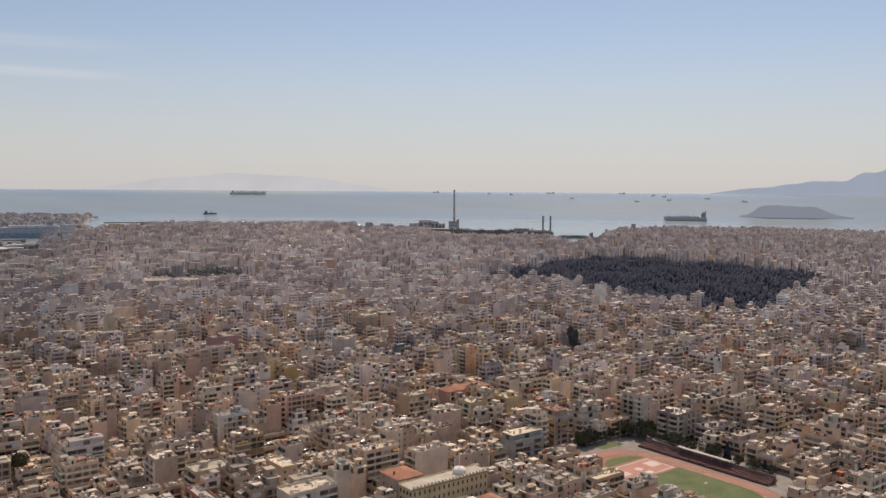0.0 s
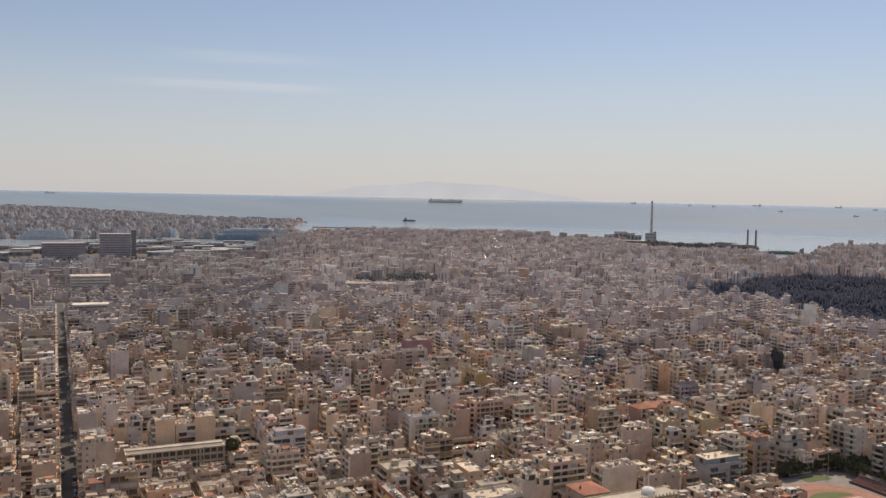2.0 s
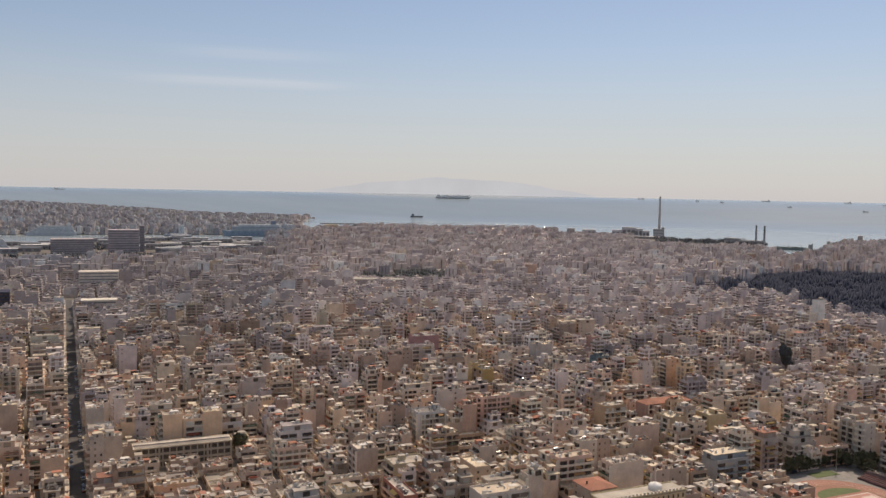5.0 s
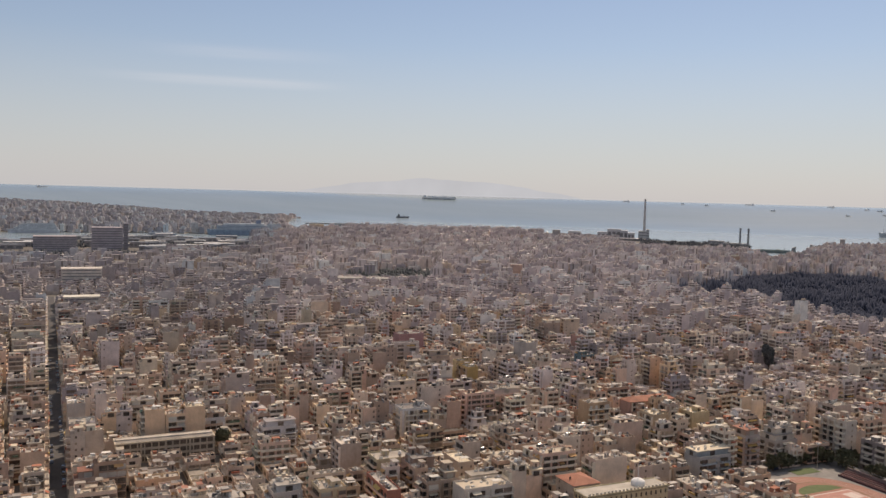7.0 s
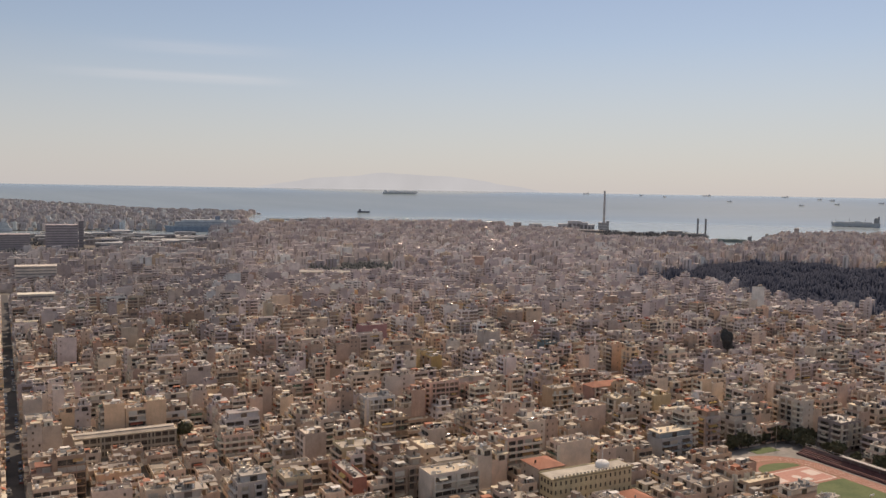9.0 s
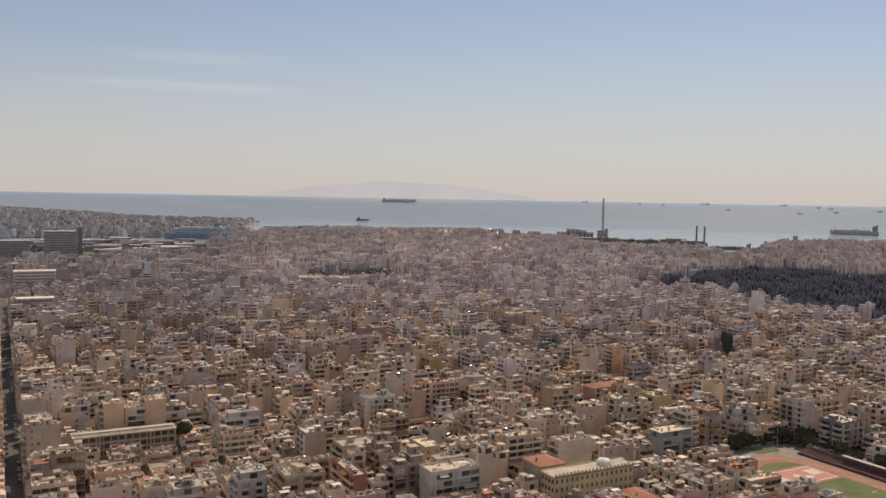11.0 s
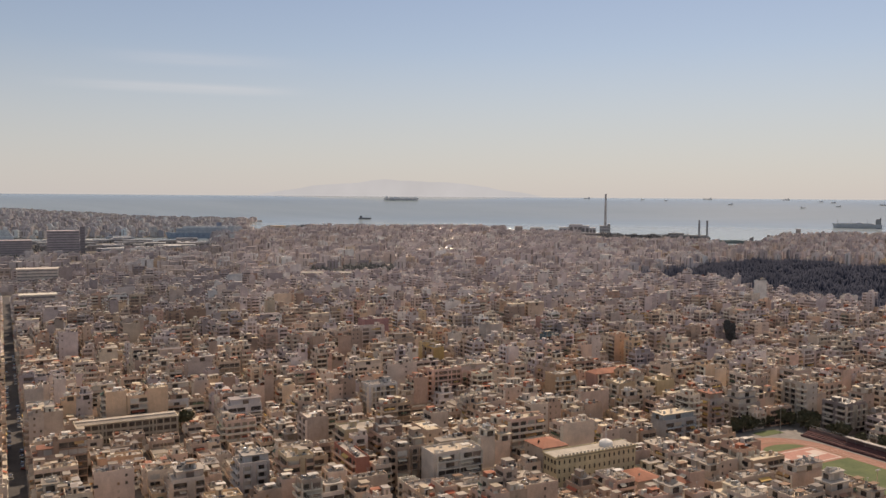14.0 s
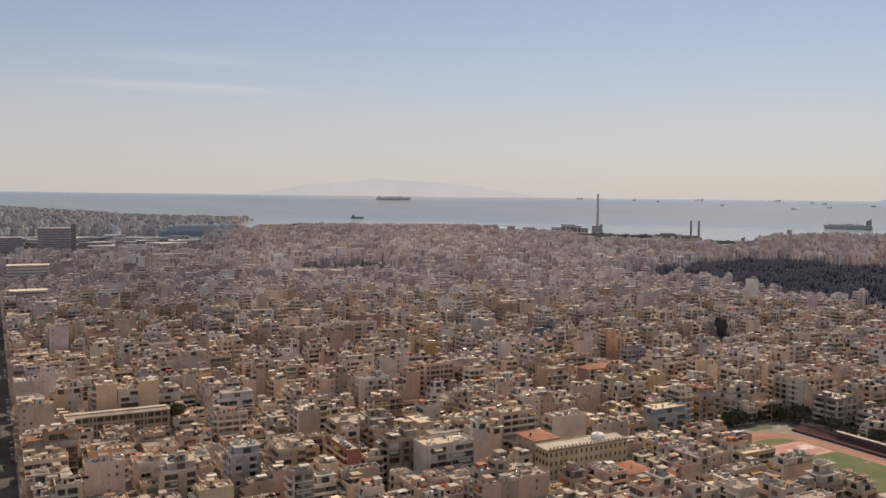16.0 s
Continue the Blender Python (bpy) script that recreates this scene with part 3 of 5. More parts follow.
def flats(rng, x, y, turn, w, d, n, sides, wall=None, roof=None, bal=None, tile=False, blank=(), setback=None, label="", clutter=True, joined=False):
    """A block of flats with its parts, as one thing."""
    cw, cr, cb = pick_colours(rng)
    cw, cr, cb = wall or cw, roof or cr, bal or cb
    z = max(0, ground(x, y))
    ob = new("apartment_building")
    ob.matrix_world = pose(x, y, z, 0, 0, math.degrees(turn))
    g = design(rng, w, d, n, sides, 2, blank, 0 if tile else setback)
    tops = "clay-tiled roof" if tile else ("roof terraces set back" if g["penthouse"] else "flat concrete roof")
    tagged(ob, label or "%s plastered block of flats, %d storeys, %s" % (tone(cw), n, tops), "building", "blocks of flats")
    part("wall", box_mesh("wall", g["wall"], M_WALL), ob, "", cw)
    if tile:
        part("roof", tiled_roof(w, d, g["top"]), ob, "orange clay tiles", (0.37, 0.17, 0.115))
    else:
        part("parapet", box_mesh("parapet", g["parapet"], M_TRIM), ob, "", tuple(min(0.8, q * 1.05) for q in cw))
        part("roof", box_mesh("roof", g["roof"], M_ROOF), ob, "", cr)
        for b in g["penthouse"]:
            part("penthouse", box_mesh("penthouse", [b], M_WALL), ob, "", cb)
        for b in g["stair"]:
            part("stair_house", box_mesh("stair_house", [b], M_WALL), ob, "", cw)
        x0, x1, y0, y1 = g["deck"]
        if rng.random() < 0.6 and x1 - x0 > 6 and y1 - y0 > 6:
            px, py, h = rng.uniform(x0 + 0.3, x1 - 4.3), y0 + 0.3, g["top"] + 2.3
            legs = [(px + a, px + a + 0.12, py + b, py + b + 0.12, g["top"], h) for a in (0.1, 3.6) for b in (0.1, 2.4)]
            part("pergola", box_mesh("pergola", legs + [(px, px + 3.9, py, py + 2.7, h, h + 0.12)], M_TRIM), ob, "", rng.choice(((0.66, 0.63, 0.58), (0.3, 0.2, 0.14), (0.72, 0.7, 0.68))))
        # ducts, plinths, tanks under covers and low walls, whitewashed or grey
        bits = list(g["divider"])
        for _ in range(rng.randint(4, 9)):
            px, py, h = rng.uniform(x0 + 0.4, x1 - 0.9), rng.uniform(y0 + 0.4, y1 - 0.9), rng.uniform(0.3, 1.3)
            a, b = rng.choice(((0.4, 0.4), (0.7, 0.3), (0.25, 0.25), (2.2, 0.15), (0.15, 2.2), (0.9, 0.9)))
            bits.append((px, min(px + a, x1 - 0.2), py, min(py + b, y1 - 0.2), g["top"], g["top"] + h))
        part("roof_duct", box_mesh("roof_duct", bits, M_TRIM), ob, "whitewashed roof plinths and ducts", rng.choice(((0.78, 0.75, 0.7), (0.72, 0.66, 0.58), (0.5, 0.47, 0.43))))["kind"] = "stuff"
        if rng.random() < 0.7:
            bits = []
            for _ in range(rng.randint(2, 5)):
                px, py = rng.uniform(x0 + 0.4, x1 - 1.6), rng.uniform(y0 + 0.4, y1 - 1.3)
                bits.append((px, px + rng.uniform(0.4, 1.8), py, py + rng.uniform(0.3, 1.2), g["top"], g["top"] + rng.uniform(0.3, 1.4)))
            part("roof_locker", box_mesh("roof_locker", bits, M_PAINTED_STEEL), ob, "roof lockers and covers", rng.choice(((0.07, 0.07, 0.08), (0.2, 0.16, 0.13), (0.3, 0.13, 0.08), (0.35, 0.36, 0.36))))["kind"] = "stuff"
        if clutter:
            near_decks.append((x, y, z + g["top"] + (0.07 if not g["penthouse"] else 0.0), turn, g["deck"], g["stair"]))
    balconies = [part("balcony", box_mesh("balcony", b, M_TRIM), ob, "", cb) for b in g["balcony"]]
    panes = [b for row in g["window"] for b in row]
    shut = [rng.random() < 0.3 for _ in panes]
    if joined:
        for name, mat, rows, label in (("window_panes", M_GLASS, [b for b, k in zip(panes, shut) if not k], ""), ("roller_blinds", M_BLIND, [b for b, k in zip(panes, shut) if k], "roller blinds let down")):
            if rows:
                part(name, box_mesh(name, rows, mat), ob, label, rng.choice(BLINDS))["kind"] = "stuff"
    else:
        for b, k in zip(panes, shut):
            pane(b, ob, rng.choice(BLINDS) if k else None)
    ac = rng.choice(((0.42, 0.14, 0.09), (0.6, 0.42, 0.16), (0.13, 0.19, 0.14), (0.62, 0.57, 0.47), (0.62, 0.57, 0.47), (0.3, 0.18, 0.13), (0.5, 0.3, 0.14)))
    for k, a in g["awning"]:
        part("awning", awning_mesh(w, d, a), balconies[k], "canvas awning", ac)
    return ob


AWNINGS = ((0.42, 0.14, 0.09), (0.6, 0.42, 0.16), (0.13, 0.19, 0.14), (0.62, 0.57, 0.47), (0.6, 0.55, 0.48), (0.3, 0.18, 0.13))
# panes lightened with distance, as haze over them would
HAZED_PANES = ((0.28, 0.25, 0.24), (0.36, 0.32, 0.3), (0.44, 0.39, 0.36), (0.2, 0.18, 0.18))
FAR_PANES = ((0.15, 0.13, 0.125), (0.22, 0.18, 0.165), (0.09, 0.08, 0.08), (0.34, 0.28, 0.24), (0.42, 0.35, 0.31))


def soup_flats(rng, soup, glass, x, y, turn, w, d, n, sides, fine, z, far):
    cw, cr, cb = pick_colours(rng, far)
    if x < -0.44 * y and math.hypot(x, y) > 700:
        # round the harbour, colours are dulled and blued to stand in for haze
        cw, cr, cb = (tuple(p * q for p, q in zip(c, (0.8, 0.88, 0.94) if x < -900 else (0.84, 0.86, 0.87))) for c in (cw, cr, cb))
    if math.hypot(x, y) > 1700:
        # far roofs darkened so that sunlit tops contrast less, as in haze
        cr = tuple(q * 0.72 for q in cr)
    g = design(rng, w, d, n, sides, fine)
    c, s = math.cos(turn), math.sin(turn)

    def put(to, b, side, top):
        lx, ly = (b[0] + b[1]) / 2, (b[2] + b[3]) / 2
        to.box(x + lx * c - ly * s, y + lx * s + ly * c, (b[1] - b[0]) / 2, (b[3] - b[2]) / 2, z + b[4], z + b[5], c, s, side, top)

    for b in g["wall"]:
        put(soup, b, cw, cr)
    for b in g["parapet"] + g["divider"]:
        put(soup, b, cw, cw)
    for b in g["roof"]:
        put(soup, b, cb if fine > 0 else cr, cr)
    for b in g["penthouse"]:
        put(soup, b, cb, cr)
    for b in g["stair"]:
        put(soup, b, rng.choice((cw, cw, cb)), rng.choice((cr, cr, LIGHT)))
    for q in g["balcony"]:
        for b in q:
            put(soup, b, cb, cb)
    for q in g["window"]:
        k = rng.choice(PANES if fine > 1 else FAR_PANES if fine >= 0 else HAZED_PANES)
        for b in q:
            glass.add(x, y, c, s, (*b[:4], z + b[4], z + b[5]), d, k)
    for _, (side, a0, a1, deep, h) in g["awning"] if fine > 0 else ():
        k = rng.choice(AWNINGS)
        put(soup, side_box(w, d, side, a0, a1, deep - 0.1, deep + 0.25, h + 1.2, h + 2.0), k, k)
    if n < 2:
        return
    x0, x1, y0, y1 = g["deck"]
    if fine > 0 and rng.random() < 0.45 and x1 - x0 > 5 and y1 - y0 > 5:
        px, py, h = rng.uniform(x0 + 0.3, x1 - 4.3), rng.uniform(y0 + 0.3, y1 - 3.3), g["top"] + 2.2
        k = rng.choice(((0.76, 0.72, 0.66), (0.6, 0.56, 0.52), (0.45, 0.2, 0.13), (0.3, 0.25, 0.22)))
        put(soup, (px, px + 3.8, py, py + 2.8, h, h + 0.14), k, k)
        put(soup, (px + 0.1, px + 0.25, py + 0.1, py + 2.7, g["top"], h), k, k)
        put(soup, (px + 3.5, px + 3.65, py + 0.1, py + 2.7, g["top"], h), k, k)
    for _ in range(rng.randint(5, 11) if fine > 1 else rng.randint(2, 5) if fine > 0 else rng.choice((0, 1, 2))):
        px, py = rng.uniform(x0 + 0.5, x1 - 0.5), rng.uniform(y0 + 0.5, y1 - 0.5)
        a, b, h = rng.uniform(0.15, 1.0), rng.uniform(0.15, 0.9), rng.uniform(0.2, 1.6)
        k = rng.choice(((0.8, 0.78, 0.74), (0.76, 0.7, 0.6), (0.8, 0.76, 0.68), (0.25, 0.24, 0.25), (0.06, 0.06, 0.07), (0.45, 0.4, 0.36), (0.38, 0.16, 0.1)) if fine >= 0 else (cw, cr, cb, (0.72, 0.67, 0.62)))
        put(soup, (px - a, px + a, py - b, py + b, g["top"], g["top"] + 0.2 + h), k, k)


# ---- sports ground ----
taken.append((306, 380, 190, 309))

# ---- buildings known one by one ----
rng = random.Random(11)


def known(u, v, w, d, n, **kw):
    """A block of flats from its corner nearest to the eye, on the street grid."""
    taken.append((u - 0.5, u + w + 0.5, v - 0.5, v + d + 0.5))
    sides = kw.pop("sides", ("v-", "u-"))
    x, y = xy(u + w / 2, v + d / 2)
    return flats(rng, x, y, TH, w, d, n, sides, joined=math.hypot(x, y) > 385, **kw)


known(125.5, 370, 10.3, 12, 6, wall=(0.5, 0.4, 0.34), roof=(0.72, 0.64, 0.55), blank=("v-",), sides=("u-",), setback=0)
known(133.4, 343.3, 17, 12, 6, wall=(0.56, 0.48, 0.33), blank=("v-",), sides=("u-",), setback=0)
known(126.7, 313, 6, 25, 5, wall=(0.42, 0.19, 0.14), sides=("u-",), setback=0)
known(166, 327, 7.5, 16, 6, wall=(0.56, 0.45, 0.35), roof=(0.74, 0.64, 0.48), blank=("u-",), sides=(), setback=0)
known(153, 295.5, 22, 11, 6, wall=(0.66, 0.59, 0.52), bal=(0.72, 0.67, 0.6), sides=("v-",), setback=0)
known(288, 310, 20, 11, 5, wall=(0.42, 0.42, 0.42), bal=(0.4, 0.44, 0.46), blank=("u-",), sides=("v-",), setback=1)
known(157.4, 354.3, 11.4, 10, 3, wall=(0.6, 0.45, 0.16), blank=("v-",), sides=("u-",))
known(234.5, 352, 22, 11, 6, wall=(0.72, 0.65, 0.6), blank=("u-",), sides=("v-",), setback=1)
known(277, 388, 14.5, 10, 7, wall=(0.5, 0.36, 0.24), blank=("u-",), sides=("v-",), setback=0)
known(203.5, 292.5, 13, 14, 5, wall=(0.5, 0.42, 0.35), tile=True, sides=())
known(229.5, 262, 12, 14, 2, wall=(0.5, 0.42, 0.36), tile=True, sides=())
known(244, 316, 16, 15, 4, wall=(0.55, 0.5, 0.46), roof=(0.72, 0.62, 0.48), setback=0)
known(322, 315, 10, 12, 7, wall=(0.46, 0.41, 0.38), setback=1)
known(345.7, 318, 16, 13, 6, wall=(0.48, 0.42, 0.37))
known(386.5, 285, 16, 14, 5, wall=(0.3, 0.26, 0.25), roof=(0.72, 0.68, 0.62), setback=0)
known(280.6, 211, 12, 10, 5, wall=(0.44, 0.36, 0.3))
taken.append((391, 455, 1130, 1196))
for k in range(3):
    known(46.8 + 10.2 * k, 451, 9.9, 11, 7 - k % 2, wall=(0.74, 0.54, 0.38), blank=() if k % 2 else ("v-",), sides=("v-",) if k % 2 else ("u-",), setback=0)
known(11, 490, 9, 12, 6, wall=(0.56, 0.5, 0.45), blank=("v-",), sides=(), setback=0)
known(11, 448, 12, 12, 6, wall=(0.5, 0.46, 0.43), blank=("v-",), sides=(), setback=0)
known(78, 459, 11, 11, 5, wall=(0.58, 0.58, 0.6))
known(262, 634, 22, 13, 7, wall=(0.4, 0.24, 0.24), blank=("v-", "u-"), sides=(), setback=0)
known(177.7, 421.5, 17, 11, 6, wall=(0.66, 0.64, 0.63), setback=0)
known(241, 435, 20, 14, 7, wall=(0.66, 0.5, 0.42), bal=(0.72, 0.6, 0.52), setback=1)
known(83, 326, 12, 11, 6, wall=(0.55, 0.5, 0.47), bal=(0.6, 0.58, 0.56), setback=1)
known(99, 316, 11, 12, 6, wall=(0.62, 0.5, 0.34), setback=0)
known(57.6, 327, 12, 11, 5, wall=(0.58, 0.52, 0.46), setback=1)
known(319, 405, 34, 10, 5, wall=(0.5, 0.33, 0.28), tile=True, sides=("v-",))
known(706, 628, 11, 7, 12, wall=(0.78, 0.76, 0.73), blank=("v-", "u-"), sides=(), setback=0)
known(303.6, 364.5, 11, 12, 6, wall=(0.52, 0.42, 0.3), blank=("v-",), sides=("u-",), setback=0)
known(328, 361, 12.5, 11, 6, wall=(0.58, 0.47, 0.3), blank=("v-",), sides=("u-",), setback=0)
known(411, 336, 13, 12, 7, wall=(0.55, 0.45, 0.38), blank=("v-",), sides=("u-",), setback=0)
known(269.4, 524.2, 8.5, 14.2, 5, wall=(0.58, 0.42, 0.19), blank=("v-",), sides=("u-",), setback=0)
known(86.6, 711.2, 12.8, 20.0, 6, wall=(0.6, 0.53, 0.44), blank=("v-",), sides=("u-",), setback=0)
known(227.3, 791.5, 7.1, 11.8, 7, wall=(0.56, 0.5, 0.4), blank=("v-",), sides=(), setback=0)
known(351.3, 881.8, 7.0, 20.0, 6, wall=(0.66, 0.42, 0.24), blank=("v-",), sides=("u-",), setback=0)
known(412.9, 601.7, 8.3, 8.0, 6, wall=(0.42, 0.27, 0.24), blank=("v-",), sides=(), setback=0)
known(473.6, 554.5, 11.8, 8.0, 7, wall=(0.55, 0.48, 0.42), blank=("v-",), sides=("u-",), setback=0)
known(526.3, 654.8, 12.6, 8.0, 7, wall=(0.52, 0.46, 0.44), blank=("v-",), sides=("u-",), setback=0)
known(543.8, 609.0, 11.9, 8.0, 5, wall=(0.52, 0.2, 0.18), blank=("v-",), sides=("u-",), setback=0)
known(544.5, 428.0, 30.0, 8.0, 6, wall=(0.62, 0.53, 0.44), blank=(), sides=("v-",), setback=0)
known(803.6, 597.5, 18.4, 8.0, 6, wall=(0.76, 0.73, 0.7), blank=("v-",), sides=(), setback=0)
known(336.0, 693.1, 9.3, 8.0, 5, wall=(0.42, 0.46, 0.56), blank=("v-",), sides=(), setback=0)
known(311.5, 573.7, 8.1, 8.0, 5, wall=(0.64, 0.6, 0.55), blank=("v-",), sides=(), setback=0)
known(383.2, 551.8, 14.8, 8.0, 4, wall=(0.16, 0.24, 0.28), blank=(), sides=("v-",), setback=0)
known(339, 569, 14, 11, 7, wall=(0.5, 0.46, 0.43), blank=("v-",), sides=(), setback=0)
known(467, 543, 8, 8, 8, wall=(0.55, 0.49, 0.45), sides=(), setback=0)
known(272.8, 547, 12.5, 8, 5, wall=(0.62, 0.49, 0.3), blank=("v-",), sides=(), setback=0)
known(88, 721, 16, 20, 7, wall=(0.58, 0.48, 0.42), blank=("v-",), sides=("u-",), setback=0)
taken += [(200.5, 245, 279, 290.5), (31, 80, 432, 450)]     # the two schools
taken += [(531, 546, 499, 515)]                          # the lone tree's yard
taken += [(0.6, 10.6, -100, 1130)]                         # the long straight street

# ---- the rest of the town ----
NEAR_COUNT = 202


def in_wood(x, y):
    """The dark wooded cemetery."""
    ring = ((82, 1290), (88, 1330), (169, 1430), (231, 1590), (355, 1680), (428, 1611), (484, 1548), (531, 1478), (565, 1340), (556, 1253), (493, 1185), (438, 1110), (395, 1000), (356, 955), (301, 965), (270, 1015), (225, 1085), (170, 1190))
    x, y = 330 + (x - 330) / 1.08, 1300 + (y - 1300) / 1.05
    inside = False
    for (x0, y0), (x1, y1) in zip(ring, ring[1:] + ring[:1]):
        if (y0 > y) != (y1 > y) and x < (x1 - x0) * (y - y0) / (y1 - y0) + x0:
            inside = not inside
    return inside


def in_park(x, y):
    az, r = bearing(x, y)
    return -19.4 < az < -13 and 1300 < r < 1390 or -16.8 < az < -12.9 and 1390 < r < 1475 or -4.3 < az < -2.2 and 1435 < r < 1505


def district_of(x, y):
    az, r = bearing(x, y)
    if az < -21 and r > 2550:
        return 3
    if az > 4 and r > 860:
        return 1
    if az > -24 and r > 1400:
        return 2
    return 0


# stretches of the plan where the houses stay low: u0, u1, v0, v1, storeys
LOW = ((95, 133, 322, 370, 4), (60, 125, 290, 322, 5), (243, 290, 205, 310, 3), (192, 262, 238, 281, 3), (30, 100, 372, 434, 2), (505, 570, 465, 515, 2), (455, 550, 420, 500, 2), (286, 306, 195, 300, 4), (262, 312, 150, 215, 3), (140, 202, 281, 312, 3), (365, 420, 200, 285, 3), (150, 178, 340, 372, 3), (118, 128, 250, 312, 4), (70, 130, 370, 420, 4), (238, 286, 588, 634, 3), (222, 262, 612, 650, 3), (325, 355, 535, 569, 3),
       (259, 277, 500, 524, 2), (245, 269, 514, 538, 2), (76, 99, 687, 711, 3), (62, 86, 701, 731, 3), (217, 234, 767, 791, 4), (203, 227, 781, 803, 4), (341, 358, 857, 881, 3), (327, 351, 871, 901, 3), (402, 421, 577, 601, 3), (388, 412, 591, 609, 3), (463, 485, 530, 554, 4), (449, 473, 544, 562, 4), (516, 538, 630, 654, 4), (502, 526, 644, 662, 4), (533, 555, 585, 609, 2), (519, 543, 599, 617, 2), (534, 574, 404, 428, 3), (520, 544, 418, 436, 3), (793, 822, 573, 597, 3), (779, 803, 587, 605, 3), (326, 345, 669, 693, 2), (312, 336, 683, 701, 2), (301, 319, 549, 573, 2), (287, 311, 563, 581, 2), (373, 398, 527, 551, 2), (359, 383, 541, 559, 2))
lots = []
for which, turn, seed in ((0, TH, 21), (1, radians(55), 22), (2, radians(24), 23), (3, radians(8), 24)):
    r0 = random.Random(seed)
    c, s = math.cos(turn), math.sin(turn)
    lines = [5.2 - 42.5 * i for i in range(84, 0, -1)] + [5.2, 45, 80, 121, 156, 197, 243, 290, 316] + [316 + 43 * i for i in range(1, 90)]
    if which:
        lines = [q + r0.uniform(-5, 5) for q in lines]
    rows = []
    q = -400.0
    while q < 4300:
        rows.append(q)
        q += r0.uniform(48, 72)
    shifts = [r0.uniform(-17, 17) for _ in rows]
    for i in range(len(lines) - 1):
        for j in range(len(rows) - 1):
            sh = shifts[j]
            l0, l1 = (q if abs(q - 5.2) < 0.01 and rows[j] < 1060 else q + sh for q in lines[i:i + 2])
            g0, g1 = (k if abs(q - 5.2) < 0.01 and rows[j] < 1060 else 2.6 for q, k in zip(lines[i:i + 2], (5.8, 4.9)))
            u0, u1, v0, v1 = l0 + g0, l1 - g1, rows[j] + 3, rows[j + 1] - 3
            if u1 - u0 < 12:
                continue
            mx, my = (u0 + u1) / 2 * c - (v0 + v1) / 2 * s, (u0 + u1) / 2 * s + (v0 + v1) / 2 * c
            az, r = bearing(mx, my)
            if not (-47 < az < 32 and 250 < r < 4050):
                continue
            base = r0.choice((2.2, 2.8, 3.4, 4.0, 4.6, 5.4))
            for col in (0, 1):
                v = v0
                while v < v1 - 5:
                    f = r0.uniform(6.5, 13) * (0.85 if which == 3 else 0.84 if r > 1500 else 0.76 if r > 900 else 0.8)
                    f = min(f, v1 - v)
                    deep = (u1 - u0) / 2 - r0.uniform(0.5, 3.5)
                    a, b = (u0, u0 + deep) if col == 0 else (u1 - deep, u1)
                    n = max(1, min(9, round(r0.gauss(base, 1.9) + (2 if r0.random() < 0.07 else 0))))
                    empty = r0.random() < 0.05
                    cu, cv = (a + b) / 2, v + f / 2
                    x, y = cu * c - cv * s, cu * s + cv * c
                    edge = v == v0
                    v += f
                    if empty or f < 5 or district_of(x, y) != which or in_wood(x, y) or in_park(x, y):
                        continue
                    if which == 0 and not free(a, b, cv - f / 2, cv + f / 2):
                        m1, m2 = (a + b) / 2, cv
                        for t4 in ((a, m1, cv - f / 2, cv + f / 2), (m1, b, cv - f / 2, cv + f / 2), (a, b, cv - f / 2, m2), (a, b, m2, cv + f / 2)):
                            if free(*t4) and t4[1] - t4[0] > 5 and t4[3] - t4[2] > 4:
                                a, b, cv, f = t4[0], t4[1], (t4[2] + t4[3]) / 2, t4[3] - t4[2]
                                cu = (a + b) / 2
                                x, y = cu * c - cv * s, cu * s + cv * c
                                break
                        else:
                            continue
                    if which:
                        gu, gv = x * CU + y * SU, y * CU - x * SU
                        if not free(gu - 7, gu + 7, gv - 7, gv + 7):
                            continue
                    az, r = bearing(x, y)
                    if not (-46 < az < 31) or not is_land(x, y) or (-1 < az < 10.6 and r > (2530 if 0.6 < az < 7.6 else 2600)) or (7.4 < az < 10.6 and r > 2170) or (az < -25.5 and 1760 < r < 2600) or (az < -30.5 and 1640 < r < 2600) or r < 300:
                        continue
                    cap = 8 if r > 480 else 7
                    if which == 0:
                        for z0, z1, z2, z3, most in LOW:
                            if z0 < cu < z1 and z2 < cv < z3:
                                cap = min(cap, most)
                        n = min(n, cap)
                    n = min(n, cap)
                    if which == 0 and 9 < cu < 30 and r < 950:
                        n = max(n, 5) if r0.random() < 0.86 else 2
                    if -39 < az < -32.5 and 860 < r < 1260:
                        n = min(n, 3)
                    if r > 1300:
                        n = max(1, min(9, n + r0.choice((-2, -1, 0, 0, 1, 3))))
                    if -19.6 < az < -12.7 and 1190 < r < 1310 or -4.5 < az < -2 and 1330 < r < 1440:
                        n = min(n, 3)
                    if r > 2450 and az > 9:
                        n = min(n, 3 if r0.random() < 0.8 else 5)
                    if r > 2250 and -6 < az < 11:
                        n = min(n, 3 if r0.random() < 0.85 else 5)
                    sides = {"u-" if cu > 0 else "u+"}
                    if r0.random() < 0.55:
                        sides.add("v-")
                    if r > 1250 or b - a < 11 or r0.random() < 0.35:
                        lots.append((r, x, y, turn, b - a, f - 0.05, n, tuple(sorted(sides))))
                        continue
                    # two houses behind one another, of different heights
                    cut = a + (b - a) * r0.uniform(0.44, 0.58)
                    for p, q in ((a, cut - 0.03), (cut + 0.03, b)):
                        k = (p + q) / 2
                        x, y = k * c - cv * s, k * s + cv * c
